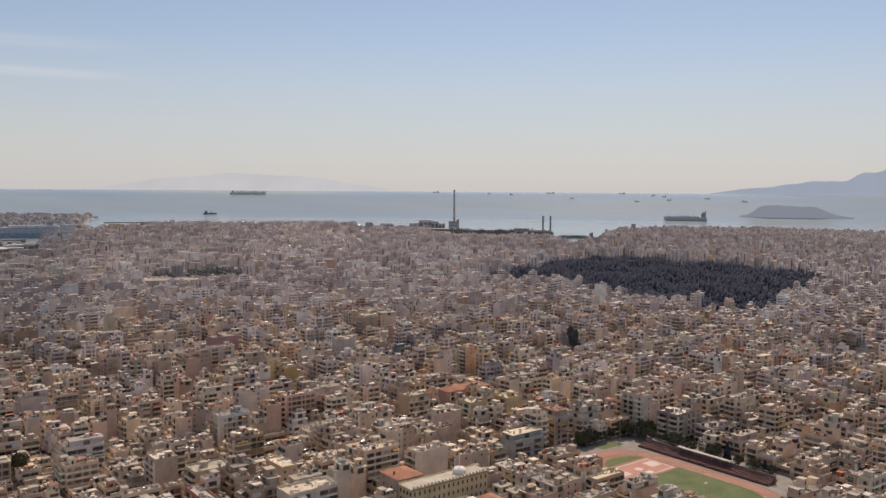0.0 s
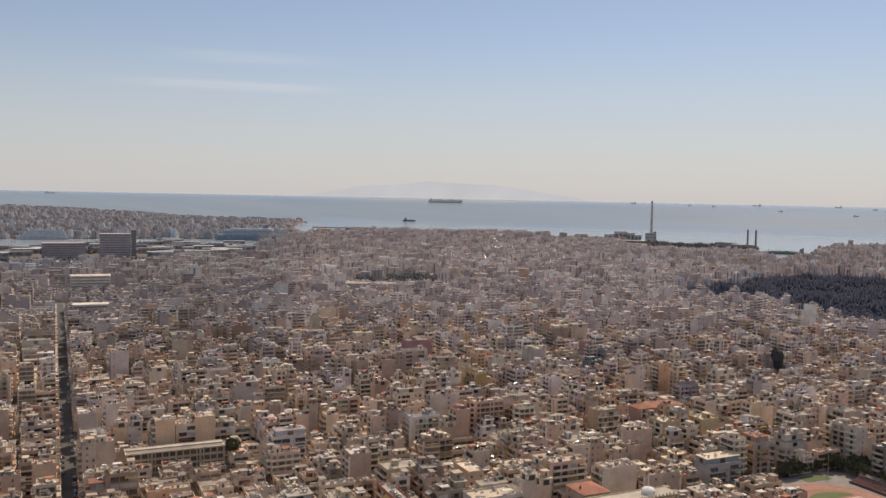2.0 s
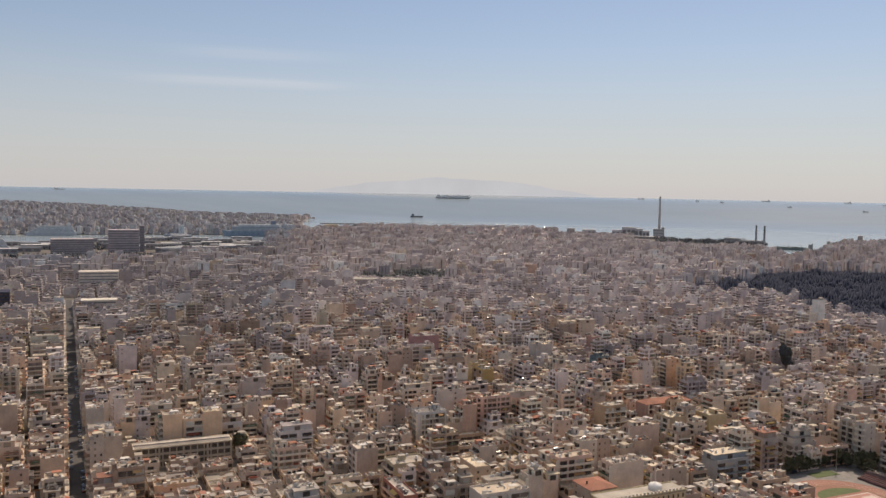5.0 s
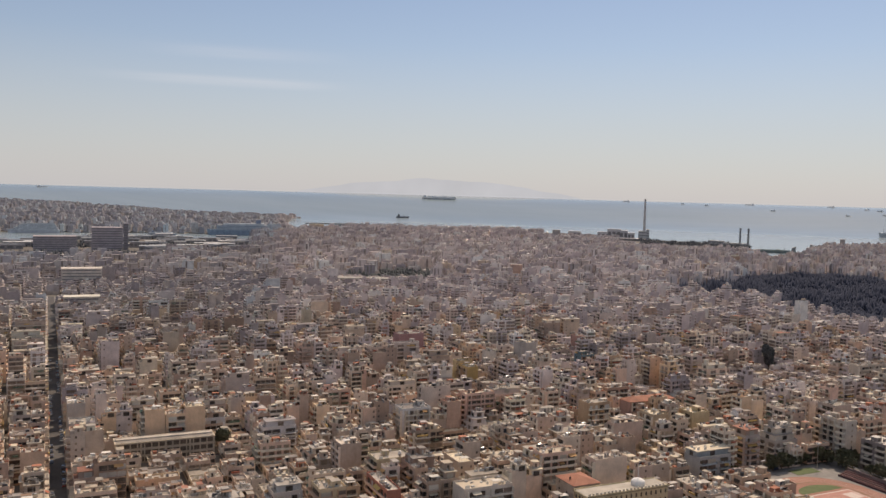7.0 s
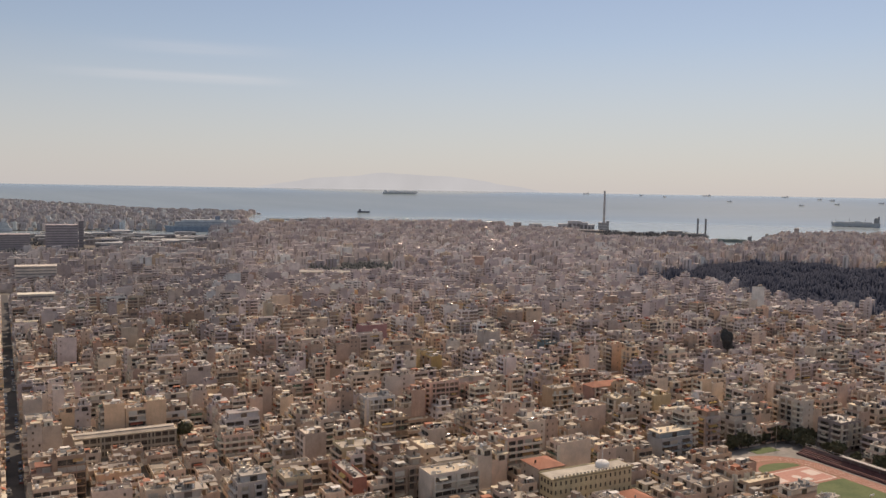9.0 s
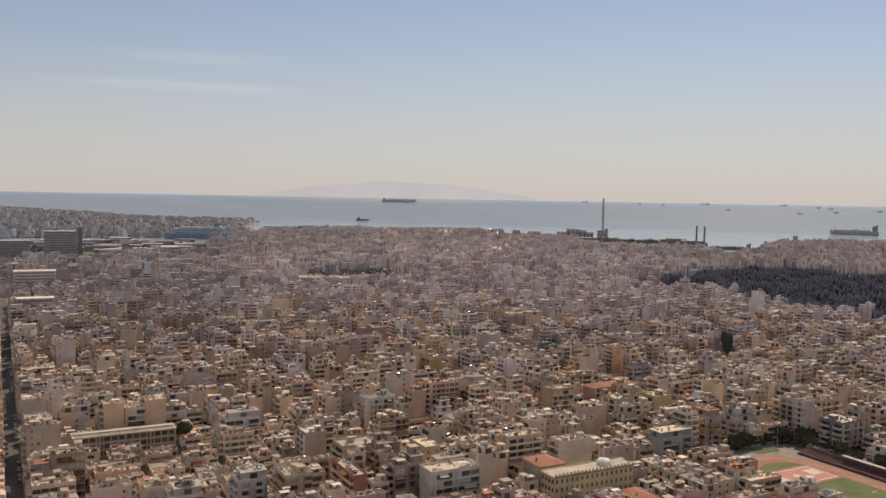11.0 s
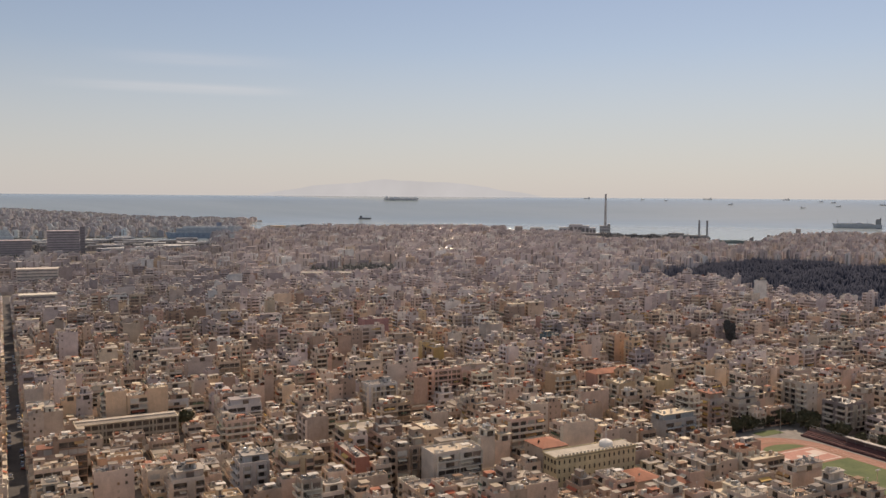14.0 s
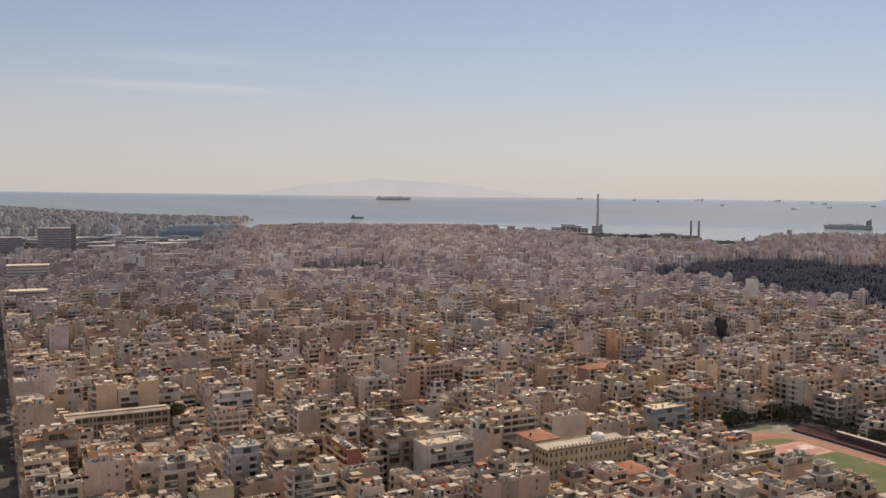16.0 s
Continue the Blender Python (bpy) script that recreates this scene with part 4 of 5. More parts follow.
                        lots.append((bearing(x, y)[1], x, y, turn, q - p, f - 0.05, max(1, min(cap, n + r0.choice((-2, -1, 0, 0, 1)))), tuple(sorted(sides))))
lots.sort()
nears = [q for q in lots if q[0] > 315 and -44 < bearing(q[1], q[2])[0] < 29][:NEAR_COUNT]
chosen = set(nears)
for q in nears:
    r, x, y, turn, w, d, n, sides = q
    if r > 315:
        flats(rng, x, y, turn, w, d, n, sides, tile=(n <= 2 and rng.random() < 0.12), joined=r > 360, clutter=r < 392)

bands = ((0, 600, 2, "middle_distance_town"), (600, 900, 1, "outer_town"), (900, 1300, 0, "distant_town"), (1300, 5000, -1, "far_town"))
for lo, hi, fine, name in bands:
    town, glass = Soup(), Panes()
    for q in lots:
        r, x, y, turn, w, d, n, sides = q
        if q in chosen or not lo <= r < hi:
            continue
        # the share of hazed colours grows with distance
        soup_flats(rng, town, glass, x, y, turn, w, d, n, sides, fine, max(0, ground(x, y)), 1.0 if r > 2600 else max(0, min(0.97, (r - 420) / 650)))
    tagged(new(name, town.build(name, M_WALL_S, M_ROOF_S)), "dense cream and beige blocks of flats with flat roofs", "town", kind="stuff")
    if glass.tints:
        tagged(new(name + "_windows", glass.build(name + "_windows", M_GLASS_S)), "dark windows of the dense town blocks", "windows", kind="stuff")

# ---- the long street ----
def strip(name, mat, u0, u1, v0, v1, z, label, category, steps=1):
    vs, fs = [], []
    for i in range(steps + 1):
        v = v0 + (v1 - v0) * i / steps
        for u, h in ((u0, -0.3), (u0, z), (u1, z), (u1, -0.3)):
            vs.append((*xy(u, v), h))
    for i in range(steps):
        for j in range(3):
            b = i * 4 + j
            fs.append((b, b + 1, b + 5, b + 4))
    return tagged(new(name, raw_mesh(name, vs, [f[::-1] for f in fs], mat)), label, category, kind="structure")


strip("road", M_ASPHALT, 2.2, 9.2, 200, 1128, 0.05, "straight dark asphalt street between the blocks", "road", 20)
strip("pavement_west", M_PAVE, 0.7, 2.2, 200, 1128, 0.18, "narrow paved footway with a raised kerb", "pavement", 20)
strip("pavement_east", M_PAVE, 9.2, 10.7, 200, 1128, 0.18, "narrow paved footway with a raised kerb", "pavement", 20)


def car():
    ob = tagged(new("parked_car"), "small parked car at the kerb of the street", "car", "cars parked in the street")
    bm = bmesh.new()
    prof = ((-2.1, 0.35), (2.1, 0.35), (2.12, 0.75), (1.2, 0.9), (-1.95, 0.92), (-2.12, 0.7))
    rows = [[bm.verts.new((x, y, z)) for x, z in prof] for y in (-0.85, 0.85)]
    for i in range(6):
        bm.faces.new((rows[0][i], rows[0][(i + 1) % 6], rows[1][(i + 1) % 6], rows[1][i]))
    bm.faces.new(rows[0][::-1])
    bm.faces.new(rows[1])
    part("body", bm_mesh("body", bm, M_PAINTED_STEEL), ob, "", (0.6, 0.6, 0.6))
    bm = bmesh.new()
    low = [bm.verts.new(p) for p in ((-1.9, -0.8, 0.92), (1.15, -0.8, 0.9), (1.15, 0.8, 0.9), (-1.9, 0.8, 0.92))]
    top = [bm.verts.new(p) for p in ((-1.4, -0.62, 1.42), (0.4, -0.62, 1.42), (0.4, 0.62, 1.42), (-1.4, 0.62, 1.42))]
    for i in range(4):
        bm.faces.new((low[i], low[(i + 1) % 4], top[(i + 1) % 4], top[i]))
    bm.faces.new(top)
    part("cabin", bm_mesh("cabin", bm, M_GLASS), ob, "dark glazed cabin")
    for x in (-1.3, 1.3):
        for y in (-0.78, 0.78):
            bm = bmesh.new()
            tube(bm, (x, y - 0.1, 0.32), (x, y + 0.1, 0.32), 0.32, 0.32, 10)
            part("wheel", bm_mesh("wheel", bm, M_ASPHALT), ob)
    return ob


rng = random.Random(57)
first = None
for k in range(34):
    u, v = rng.choice((3.2, 8.2)), 400 + k * 9.5 + rng.uniform(0, 3)
    m = pose(*xy(u, v), 0.05, 0, 0, math.degrees(TH) + 90 + rng.uniform(-2, 2))
    one = copy_thing(first, m) if first else car()
    if not first:
        first = one
        one.matrix_world = m
    paint = rng.choice(((0.75, 0.75, 0.75), (0.5, 0.51, 0.53), (0.06, 0.06, 0.07), (0.35, 0.06, 0.05), (0.12, 0.16, 0.28), (0.8, 0.79, 0.76)))
    for ob in one.children:
        if ob.name.startswith("body"):
            ob.color = (*paint, 1)


# ---- sports ground ----
def oval(u, v, r, half, n=28):
    """Points round an oval of two straights and two half circles."""
    pts = []
    for i in range(n + 1):
        a = math.pi * i / n
        pts.append((u + r * math.cos(a), v + half + r * math.sin(a)))
    for i in range(n + 1):
        a = math.pi * (1 + i / n)
        pts.append((u + r * math.cos(a), v - half + r * math.sin(a)))
    return pts


def slab(name, pts, z0, z1, mat):
    n = len(pts)
    vs = [(*xy(*p), z0) for p in pts] + [(*xy(*p), z1) for p in pts]
    fs = [tuple(range(n, 2 * n))] + [(i, (i + 1) % n, n + (i + 1) % n, n + i) for i in range(n)]
    return raw_mesh(name, vs, fs, mat)


def rect(u0, u1, v0, v1):
    return [(u0, v0), (u1, v0), (u1, v1), (u0, v1)]


tagged(new("pavement_sports_ground", slab("pavement_sports_ground", rect(310, 386, 190, 312), -0.2, 0.06, M_PAVE)), "dusty paved yard round the running track", "pavement", kind="structure")
field = tagged(new("sports_field"), "red running track round green grass", "sports field")
part("running_track", slab("running_track", oval(336, 248, 26.5, 27), 0.0, 0.12, M_TRACK), field, "red rubber running track")
part("grass", slab("grass", oval(336, 248, 18, 27), 0.0, 0.16, M_GRASS), field, "green sports grass")
part("grass", slab("grass", rect(346, 362, 302, 309), 0.0, 0.17, M_GRASS), field, "green grass patch at the bend")
for k in range(5):
    r = 19.2 + k * 1.3
    o, q = oval(336, 248, r, 27), oval(336, 248, r - 0.1, 27)
    n = len(o)
    part("lane_line", raw_mesh("lane_line", [(*xy(*p), 0.125) for p in o + q], [(i, (i + 1) % n, n + (i + 1) % n, n + i) for i in range(n)], M_PALE), field)
part("running_track", slab("running_track", [(318.2, 258.5), (353.6, 258.5)] + [(336 + 17.6 * math.cos(math.pi * i / 20), 275 + 17.6 * math.sin(math.pi * i / 20)) for i in range(21)], 0.05, 0.19, M_TRACK), field, "red rubber surface round the court")
part("grass", slab("grass", [(338 + 13.5 * math.cos(math.pi * i / 16), 280 + 8.5 * math.sin(math.pi * i / 16)) for i in range(17)], 0.05, 0.21, M_GRASS), field, "green half round of grass in the bend")
court = tagged(new("sports_court"), "pink sports court with white lines on the grass", "court")
part("court_surface", slab("court_surface", rect(318.8, 351.4, 261, 277), 0.05, 0.22, M_COURT), court)
for a in (rect(318, 352.2, 260.2, 261), rect(318, 352.2, 277, 277.8), rect(318, 318.8, 261, 277), rect(351.4, 352.2, 261, 277)):
    part("border", slab("border", a, 0.05, 0.24, M_PALE), court, "pale border strip")
for a in (rect(319.6, 326.5, 266.2, 272.2), rect(343.5, 350.5, 267.2, 274.2)):
    part("key_area", slab("key_area", a, 0.2, 0.226, M_PALE), court, "pale worn goal area")
part("centre_circle", slab("centre_circle", oval(335, 269.2, 2.2, 0.01), 0.2, 0.226, M_PALE), court)

stand = tagged(new("grandstand"), "long dark maroon concrete grandstand beside the track", "grandstand")
DARK = (0.13, 0.075, 0.08)


def grid_box(boxes, name, mat):
    """Boxes laid out on the street grid, in plan."""
    vs, fs = [], []
    for u0, u1, v0, v1, z0, z1 in boxes:
        b = len(vs)
        vs += [(*xy(u, v), z) for z in (z0, z1) for u, v in ((u0, v0), (u1, v0), (u1, v1), (u0, v1))]
        fs += [tuple(b + i for i in q) for q in QUADS]
    return raw_mesh(name, vs, fs, mat)


for k in range(5):
    part("tier", grid_box([(365 + 1.2 * k, 366.2 + 1.2 * k, 216, 294, 0, 0.6 + 0.5 * k)], "tier", M_TRIM), stand, "", (0.16, 0.08, 0.08) if k % 2 else DARK)
part("back_wall", grid_box([(371, 371.4, 216, 294, 0, 3.9)], "back_wall", M_TRIM), stand, "", (0.24, 0.19, 0.18))
part("front_wall", grid_box([(364.6, 365, 216, 294, 0, 1.1)], "front_wall", M_TRIM), stand, "", DARK)
part("canopy", grid_box([(369.4, 371.9, 240, 272, 4.6, 4.8)], "canopy", M_TRIM), stand, "pale grey flat canopy", (0.55, 0.52, 0.5))
for k in range(7):
    v = 240.5 + k * 5.1
    part("post", grid_box([(369.6, 369.75, v, v + 0.15, 2.4, 4.6)], "post", M_PAINTED_STEEL), stand, "", (0.3, 0.3, 0.3))
for k in range(26):
    v = 217 + k * 3.0
    part("rail_post", grid_box([(371.1, 371.2, v, v + 0.1, 3.9, 5.0)], "rail_post", M_PAINTED_STEEL), stand, "", (0.5, 0.5, 0.5))
part("rail", grid_box([(371.1, 371.2, 216, 294, 5.0, 5.08)], "rail", M_PAINTED_STEEL), stand, "", (0.55, 0.55, 0.55))


def floodlight(u, v, h):
    ob = tagged(new("floodlight_mast"), "tall grey steel floodlight mast beside the track", "mast", "floodlight masts")
    ob.matrix_world = pose(*xy(u, v), 0, 0, 0, math.degrees(TH))
    bm = bmesh.new()
    tube(bm, (0, 0, 0), (0, 0, h), 0.22, 0.12, 10)
    part("pole", bm_mesh("pole", bm, M_METAL), ob)
    part("crossbar", box_mesh("crossbar", [(-1.2, 1.2, -0.08, 0.08, h - 0.5, h - 0.35)], M_METAL), ob)
    for i in range(3):
        part("lamp_head", box_mesh("lamp_head", [(-1.1 + i * 0.85, -0.6 + i * 0.85, -0.35, 0.05, h - 0.3, h + 0.2)], M_WHITE), ob)


for u, v in ((364.7, 307), (386.8, 212), (314.5, 296), (313, 215)):
    floodlight(u, v, 13)


# ---- schools ----
def school(u, v, w, d, h, wall, rows, bays, label, merlons):
    ob = tagged(new("school_building"), label, "building")
    ob.matrix_world = pose(*xy(u + w / 2, v + d / 2), 0, 0, 0, math.degrees(TH))
    part("wall", box_mesh("wall", [(-w / 2, w / 2, -d / 2, d / 2, -1, h)], M_WALL), ob, "", wall)
    part("cornice", box_mesh("cornice", [(-w / 2 - 0.6, w / 2 + 0.6, -d / 2 - 0.6, d / 2 + 0.6, h, h + 0.4)], M_TRIM), ob, "", tuple(min(0.8, q * (0.55 if merlons else 1.25)) for q in wall))
    part("roof", box_mesh("roof", [(-w / 2, w / 2, -d / 2, d / 2, h + 0.4, h + 0.48)], M_ROOF), ob, "", (0.5, 0.46, 0.4) if merlons else (0.3, 0.27, 0.24))
    if merlons:
        part("parapet", box_mesh("parapet", [(-w / 2 - 0.3, w / 2 + 0.3, -d / 2 - 0.3, -d / 2, h + 0.48, h + 0.9), (-w / 2 - 0.3, w / 2 + 0.3, d / 2, d / 2 + 0.3, h + 0.48, h + 0.9)], M_TRIM), ob, "", wall)
        for i in range(int(w / 1.9)):
            x = -w / 2 + 0.4 + i * 1.9
            part("parapet_post", box_mesh("parapet_post", [(x, x + 0.7, -d / 2 - 0.3, -d / 2 + 0.2, h + 0.9, h + 1.7)], M_TRIM), ob, "", (0.66, 0.6, 0.5))
    else:
        part("ridge_strip", box_mesh("ridge_strip", [(-w / 2, w / 2, -d / 2 + 4, -d / 2 + 6.5, h + 0.48, h + 1.1)], M_ROOF), ob, "pale raised roof strip", (0.56, 0.51, 0.45))
        for i in range(5):
            x = -w / 2 + w * i / 4
            part("pier", box_mesh("pier", [(x - 0.5, x + 0.5, -d / 2 - 0.35, -d / 2, -1, h)], M_TRIM), ob, "", wall)
    fh = h / rows
    for r in range(rows):
        for i in range(bays):
            c = -w / 2 + w * (i + 0.5) / bays
            hw = 0.38 if merlons else w / bays * 0.41
            pane((c - hw, c + hw, -d / 2 - 0.06, -d / 2, r * fh + (1.0 if merlons else 0.8), r * fh + fh - (0.9 if merlons else 0.5)), ob)
    for r in range(rows):
        for i in range(4):
            c = -d / 2 + d * (i + 0.5) / 4
            pane((-w / 2 - 0.06, -w / 2, c - 0.6, c + 0.6, r * fh + 1.0, r * fh + fh - 0.9), ob)
    return ob


school(201.9, 280.0, 41.4, 9.5, 14.5, (0.66, 0.57, 0.37), 4, 16, "long yellow school block with posts along its flat roof", True)
school(31.7, 434.5, 47, 10, 10.4, (0.5, 0.44, 0.35), 3, 14, "long low buff school block with wide dark windows", False)
tank = tagged(new("dome_tank", None), "white domed tank on the yellow school roof", "tank")
tank.matrix_world = pose(*xy(231.5, 285.5), 14.98)
bm = bmesh.new()
tube(bm, (0, 0, 0), (0, 0, 1.2), 3.0, 3.0, 20)
for i in range(4):
    a, b = math.pi / 2 * i / 4, math.pi / 2 * (i + 1) / 4
    tube(bm, (0, 0, 1.2 + 1.6 * math.sin(a)), (0, 0, 1.2 + 1.6 * math.sin(b)), 3.0 * math.cos(a), max(0.05, 3.0 * math.cos(b)), 20, i == 3)
part("dome", bm_mesh("dome", bm, M_WHITE), tank)
bm = bmesh.new()
tube(bm, (0, 0, 2.8), (0, 0, 8.5), 0.18, 0.12, 8)
part("pole", bm_mesh("pole", bm, M_WHITE), tank)


# ---- trees ----
def leafy_crown(rng, h, rx, base, n, conifer=False, size=0.8):
    """A crown of many small leaf clumps with an uneven outline."""
    vs, fs = [], []
    lobes = [(Vector((rng.uniform(-0.5, 0.5) * rx, rng.uniform(-0.5, 0.5) * rx, base + (h - base) * rng.uniform(0.25, 0.8))), rng.uniform(0.4, 0.65) * rx) for _ in range(7 if rx < 6 else 18)]
    for _ in range(n):
        if conifer:
            t = rng.random() ** 1.3
            r = rx * (1 - t) ** 0.75 * rng.uniform(0.45, 1.08) + 0.15
            a = rng.uniform(0, 6.283)
            p = Vector((r * math.cos(a), r * math.sin(a), base + (h - base) * t))
        else:
            c, r = rng.choice(lobes)
            q = Vector((rng.gauss(0, 1), rng.gauss(0, 1), rng.gauss(0, 1))).normalized()
            p = c + q * r * rng.uniform(0.6, 1.1)
        e = Euler((rng.uniform(0, 3.1), rng.uniform(0, 3.1), rng.uniform(0, 6.2))).to_matrix()
        s = size * rng.uniform(0.6, 1.3)
        b = len(vs)
        vs += [p + e @ Vector(q) * s for q in ((-1, -0.6, 0), (0.2, -0.9, 0.25), (1, 0.1, -0.1), (0.1, 0.9, 0.2), (-0.9, 0.5, -0.2))]
        fs.append((b, b + 1, b + 2, b + 3, b + 4))
    return vs, fs


def tree_kind(seed, h, rx, base, n, conifer, mat, label):
    rng = random.Random(seed)
    ob = tagged(new("tree"), label, "tree", "trees by the sports ground")
    bm = bmesh.new()
    tube(bm, (0, 0, -0.3), (0.1, 0, base + 1), 0.35, 0.22, 8)
    tube(bm, (0.1, 0, base + 1), (0.2, 0.1, h * 0.85), 0.22, 0.05, 8)
    part("trunk", bm_mesh("trunk", bm, M_BARK), ob)
    for i in range(4):
        bm = bmesh.new()
        a = i * 1.7
        tube(bm, (0.1, 0, base + 0.5 + i * 0.5), (rx * 0.6 * math.cos(a), rx * 0.6 * math.sin(a), base + (h - base) * 0.5), 0.12, 0.03, 6)
        part("limb", bm_mesh("limb", bm, M_BARK), ob)
    part("crown", raw_mesh("crown", *leafy_crown(rng, h, rx, base, n, conifer), mat), ob)
    return ob


broad = tree_kind(4, 9, 4.2, 2.2, 420, False, M_LEAF, "leafy green street tree beside the running track")
cyp = tree_kind(5, 13, 2.6, 1.0, 420, True, M_PINE, "dark narrow cypress beside the running track")
broad.matrix_world = pose(*xy(379, 303), 0)
cyp.matrix_world = pose(*xy(382, 250), 0) @ Matrix.Scale(0.75, 4)
rng = random.Random(31)
for u, v in ((352, 313), (358, 314), (365, 313.5), (369, 317), (390, 300), (389, 262), (392, 309), (371, 313), (376, 310), (384, 305), (346, 313), (338, 312.5), (376, 268), (377, 240), (312, 312), (377, 285), (376, 278), (377, 256), (376, 231), (378, 222), (377, 296)):
    copy_thing(broad, pose(*xy(u + rng.uniform(-1, 1), v), 0, 0, 0, rng.uniform(0, 360)) @ Matrix.Scale(rng.uniform(0.6, 1.0), 4))
for u, v in ((383, 229), (388, 306), (341, 313)):
    copy_thing(cyp, pose(*xy(u, v), 0, 0, 0, rng.uniform(0, 360)) @ Matrix.Scale(rng.uniform(0.6, 0.85), 4))
lone = tree_kind(9, 25, 5.6, 1, 3600, False, M_EVERGREEN, "big dark evergreen standing alone among the blocks")
lone.matrix_world = pose(114.5, 731, 0)
del lone["group"]
for k, (u, v) in enumerate(((86, 448), (112, 372), (200, 330), (150, 312))):
    copy_thing(broad, pose(*xy(u, v), 0, 0, 0, 70 * k))["group"] = "trees between the blocks"


def wood(name, test, x0, x1, y0, y1, step, seed, label, hmin=11, hmax=21, mat=M_PINE):
    """A far wood of spires and rounded crowns, joined."""
    rng = random.Random(seed)
    vs, fs = [], []
    y = y0
    while y < y1:
        x = x0
        while x < x1:
            px, py = x + rng.uniform(-0.5, 0.5) * step, y + rng.uniform(-0.5, 0.5) * step
            x += step
            if not test(px, py):
                continue
            h = rng.uniform(hmin, hmax)
            spire = rng.random() < 0.75
            h *= 0.8 + 0.3 * math.sin(px * 0.031) * math.sin(py * 0.027) + 0.12 * math.sin(px * 0.11)
            rx = rng.uniform(1.5, 2.4) if spire else rng.uniform(3.0, 4.6)
            if not spire:
                h *= 0.75
            g = max(0, ground(px, py))
            b, k = len(vs), 5
            for t, q in ((0.02, 0.85), (0.42 if spire else 0.68, 1.0)):
                for i in range(k):
                    a = 6.283 * i / k + t * 2 + px
                    j = rng.uniform(0.7, 1.25)
                    vs.append((px + rx * q * j * math.cos(a), py + rx * q * j * math.sin(a), g + h * (t + rng.uniform(0, 0.1))))
            vs.append((px + rng.uniform(-0.5, 0.5), py, g + h))
            for i in range(k):
                fs.append((b + i, b + (i + 1) % k, b + k + (i + 1) % k, b + k + i))
                fs.append((b + k + i, b + k + (i + 1) % k, b + 2 * k))
        y += step
    tagged(new(name, raw_mesh(name, vs, fs, mat, True)), label, "woods", kind="stuff")


wood("cemetery_wood", in_wood, 20, 700, 900, 1760, 5.6, 41, "dense dark cypress and pine wood among the blocks", 12, 23)
wood("park_trees", in_park, -620, 0, 1180, 1560, 8, 42, "dark evergreen park trees among far blocks", 8, 13, M_EVERGREEN)
wood("quay_trees", lambda x, y: -42 < bearing(x, y)[0] < -26 and (1690 < bearing(x, y)[1] < 1850 or 1850 < bearing(x, y)[1] < 2330 and math.sin(x * 0.021 + y * 0.013) + math.sin(y * 0.017 - x * 0.009) > 0.55), -1500, -700, 1250, 2000, 11, 44, "low dark trees along the harbour road", 7, 13, M_SHORE)
wood("shore_trees", lambda x, y: 0.5 < bearing(x, y)[0] < 7.4 and 2540 < bearing(x, y)[1] < 2860 and is_land(x, y), 0, 480, 2500, 2900, 12, 43, "dark trees along the shore by the power station", 9, 17, M_SHORE)


# ---- power station, port and far buildings ----
def spot(az, r, z=None):
    """A pose at a bearing and distance, its front to the eye."""
    x, y = r * math.sin(radians(az)), r * math.cos(radians(az))
    return pose(x, y, max(0, ground(x, y)) if z is None else z, 0, 0, -az)


def block(name, az, r, w, d, h, colour, label, floors=0, bays=0, top=None, category="building"):
    """A far building: wall, roof slab and rows of windows."""
    ob = tagged(new(name), label, category)
    ob.matrix_world = spot(az, r)
    part("wall", box_mesh("wall", [(-w / 2, w / 2, -d / 2, d / 2, -3, h)], M_WALL), ob, "", colour)
    part("roof", box_mesh("roof", [(-w / 2 - 0.4, w / 2 + 0.4, -d / 2 - 0.4, d / 2 + 0.4, h, h + 0.8)], M_ROOF), ob, "", top or colour)
    for f in range(floors):
        if bays:
            for i in range(bays):
                c = -w / 2 + w * (i + 0.5) / bays
                part("window", box_mesh("window", [(c - w / bays * 0.34, c + w / bays * 0.34, -d / 2 - 0.1, -d / 2, h * (f + 0.3) / floors, h * (f + 0.75) / floors)], M_FAR_GLASS), ob)
        else:
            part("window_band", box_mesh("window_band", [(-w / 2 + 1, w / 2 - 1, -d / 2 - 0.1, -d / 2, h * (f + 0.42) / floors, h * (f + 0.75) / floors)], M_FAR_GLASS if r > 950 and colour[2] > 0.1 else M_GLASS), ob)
    return ob


def chimney(az, r, h, r0, r1, colour, label, bands=True):
    ob = tagged(new("chimney_stack"), label, "chimney", "power station chimneys")
    ob.matrix_world = spot(az, r)
    bm = bmesh.new()
    tube(bm, (0, 0, 0), (0, 0, h), r0, r1, 20)
    part("shaft", bm_mesh("shaft", bm, M_HULL), ob, "", colour)
    bm = bmesh.new()
    tube(bm, (0, 0, h), (0, 0, h + 1.5), r1 * 1.12, r1 * 1.12, 20)
    part("rim", bm_mesh("rim", bm, M_HULL), ob, "", tuple(q * 0.6 for q in colour))
    if bands:
        for k in (0.35, 0.65, 0.93):
            bm = bmesh.new()
            rr = r0 + (r1 - r0) * k + 0.35
            tube(bm, (0, 0, h * k), (0, 0, h * k + 1.6), rr, rr, 20)
            part("platform", bm_mesh("platform", bm, M_METAL), ob)


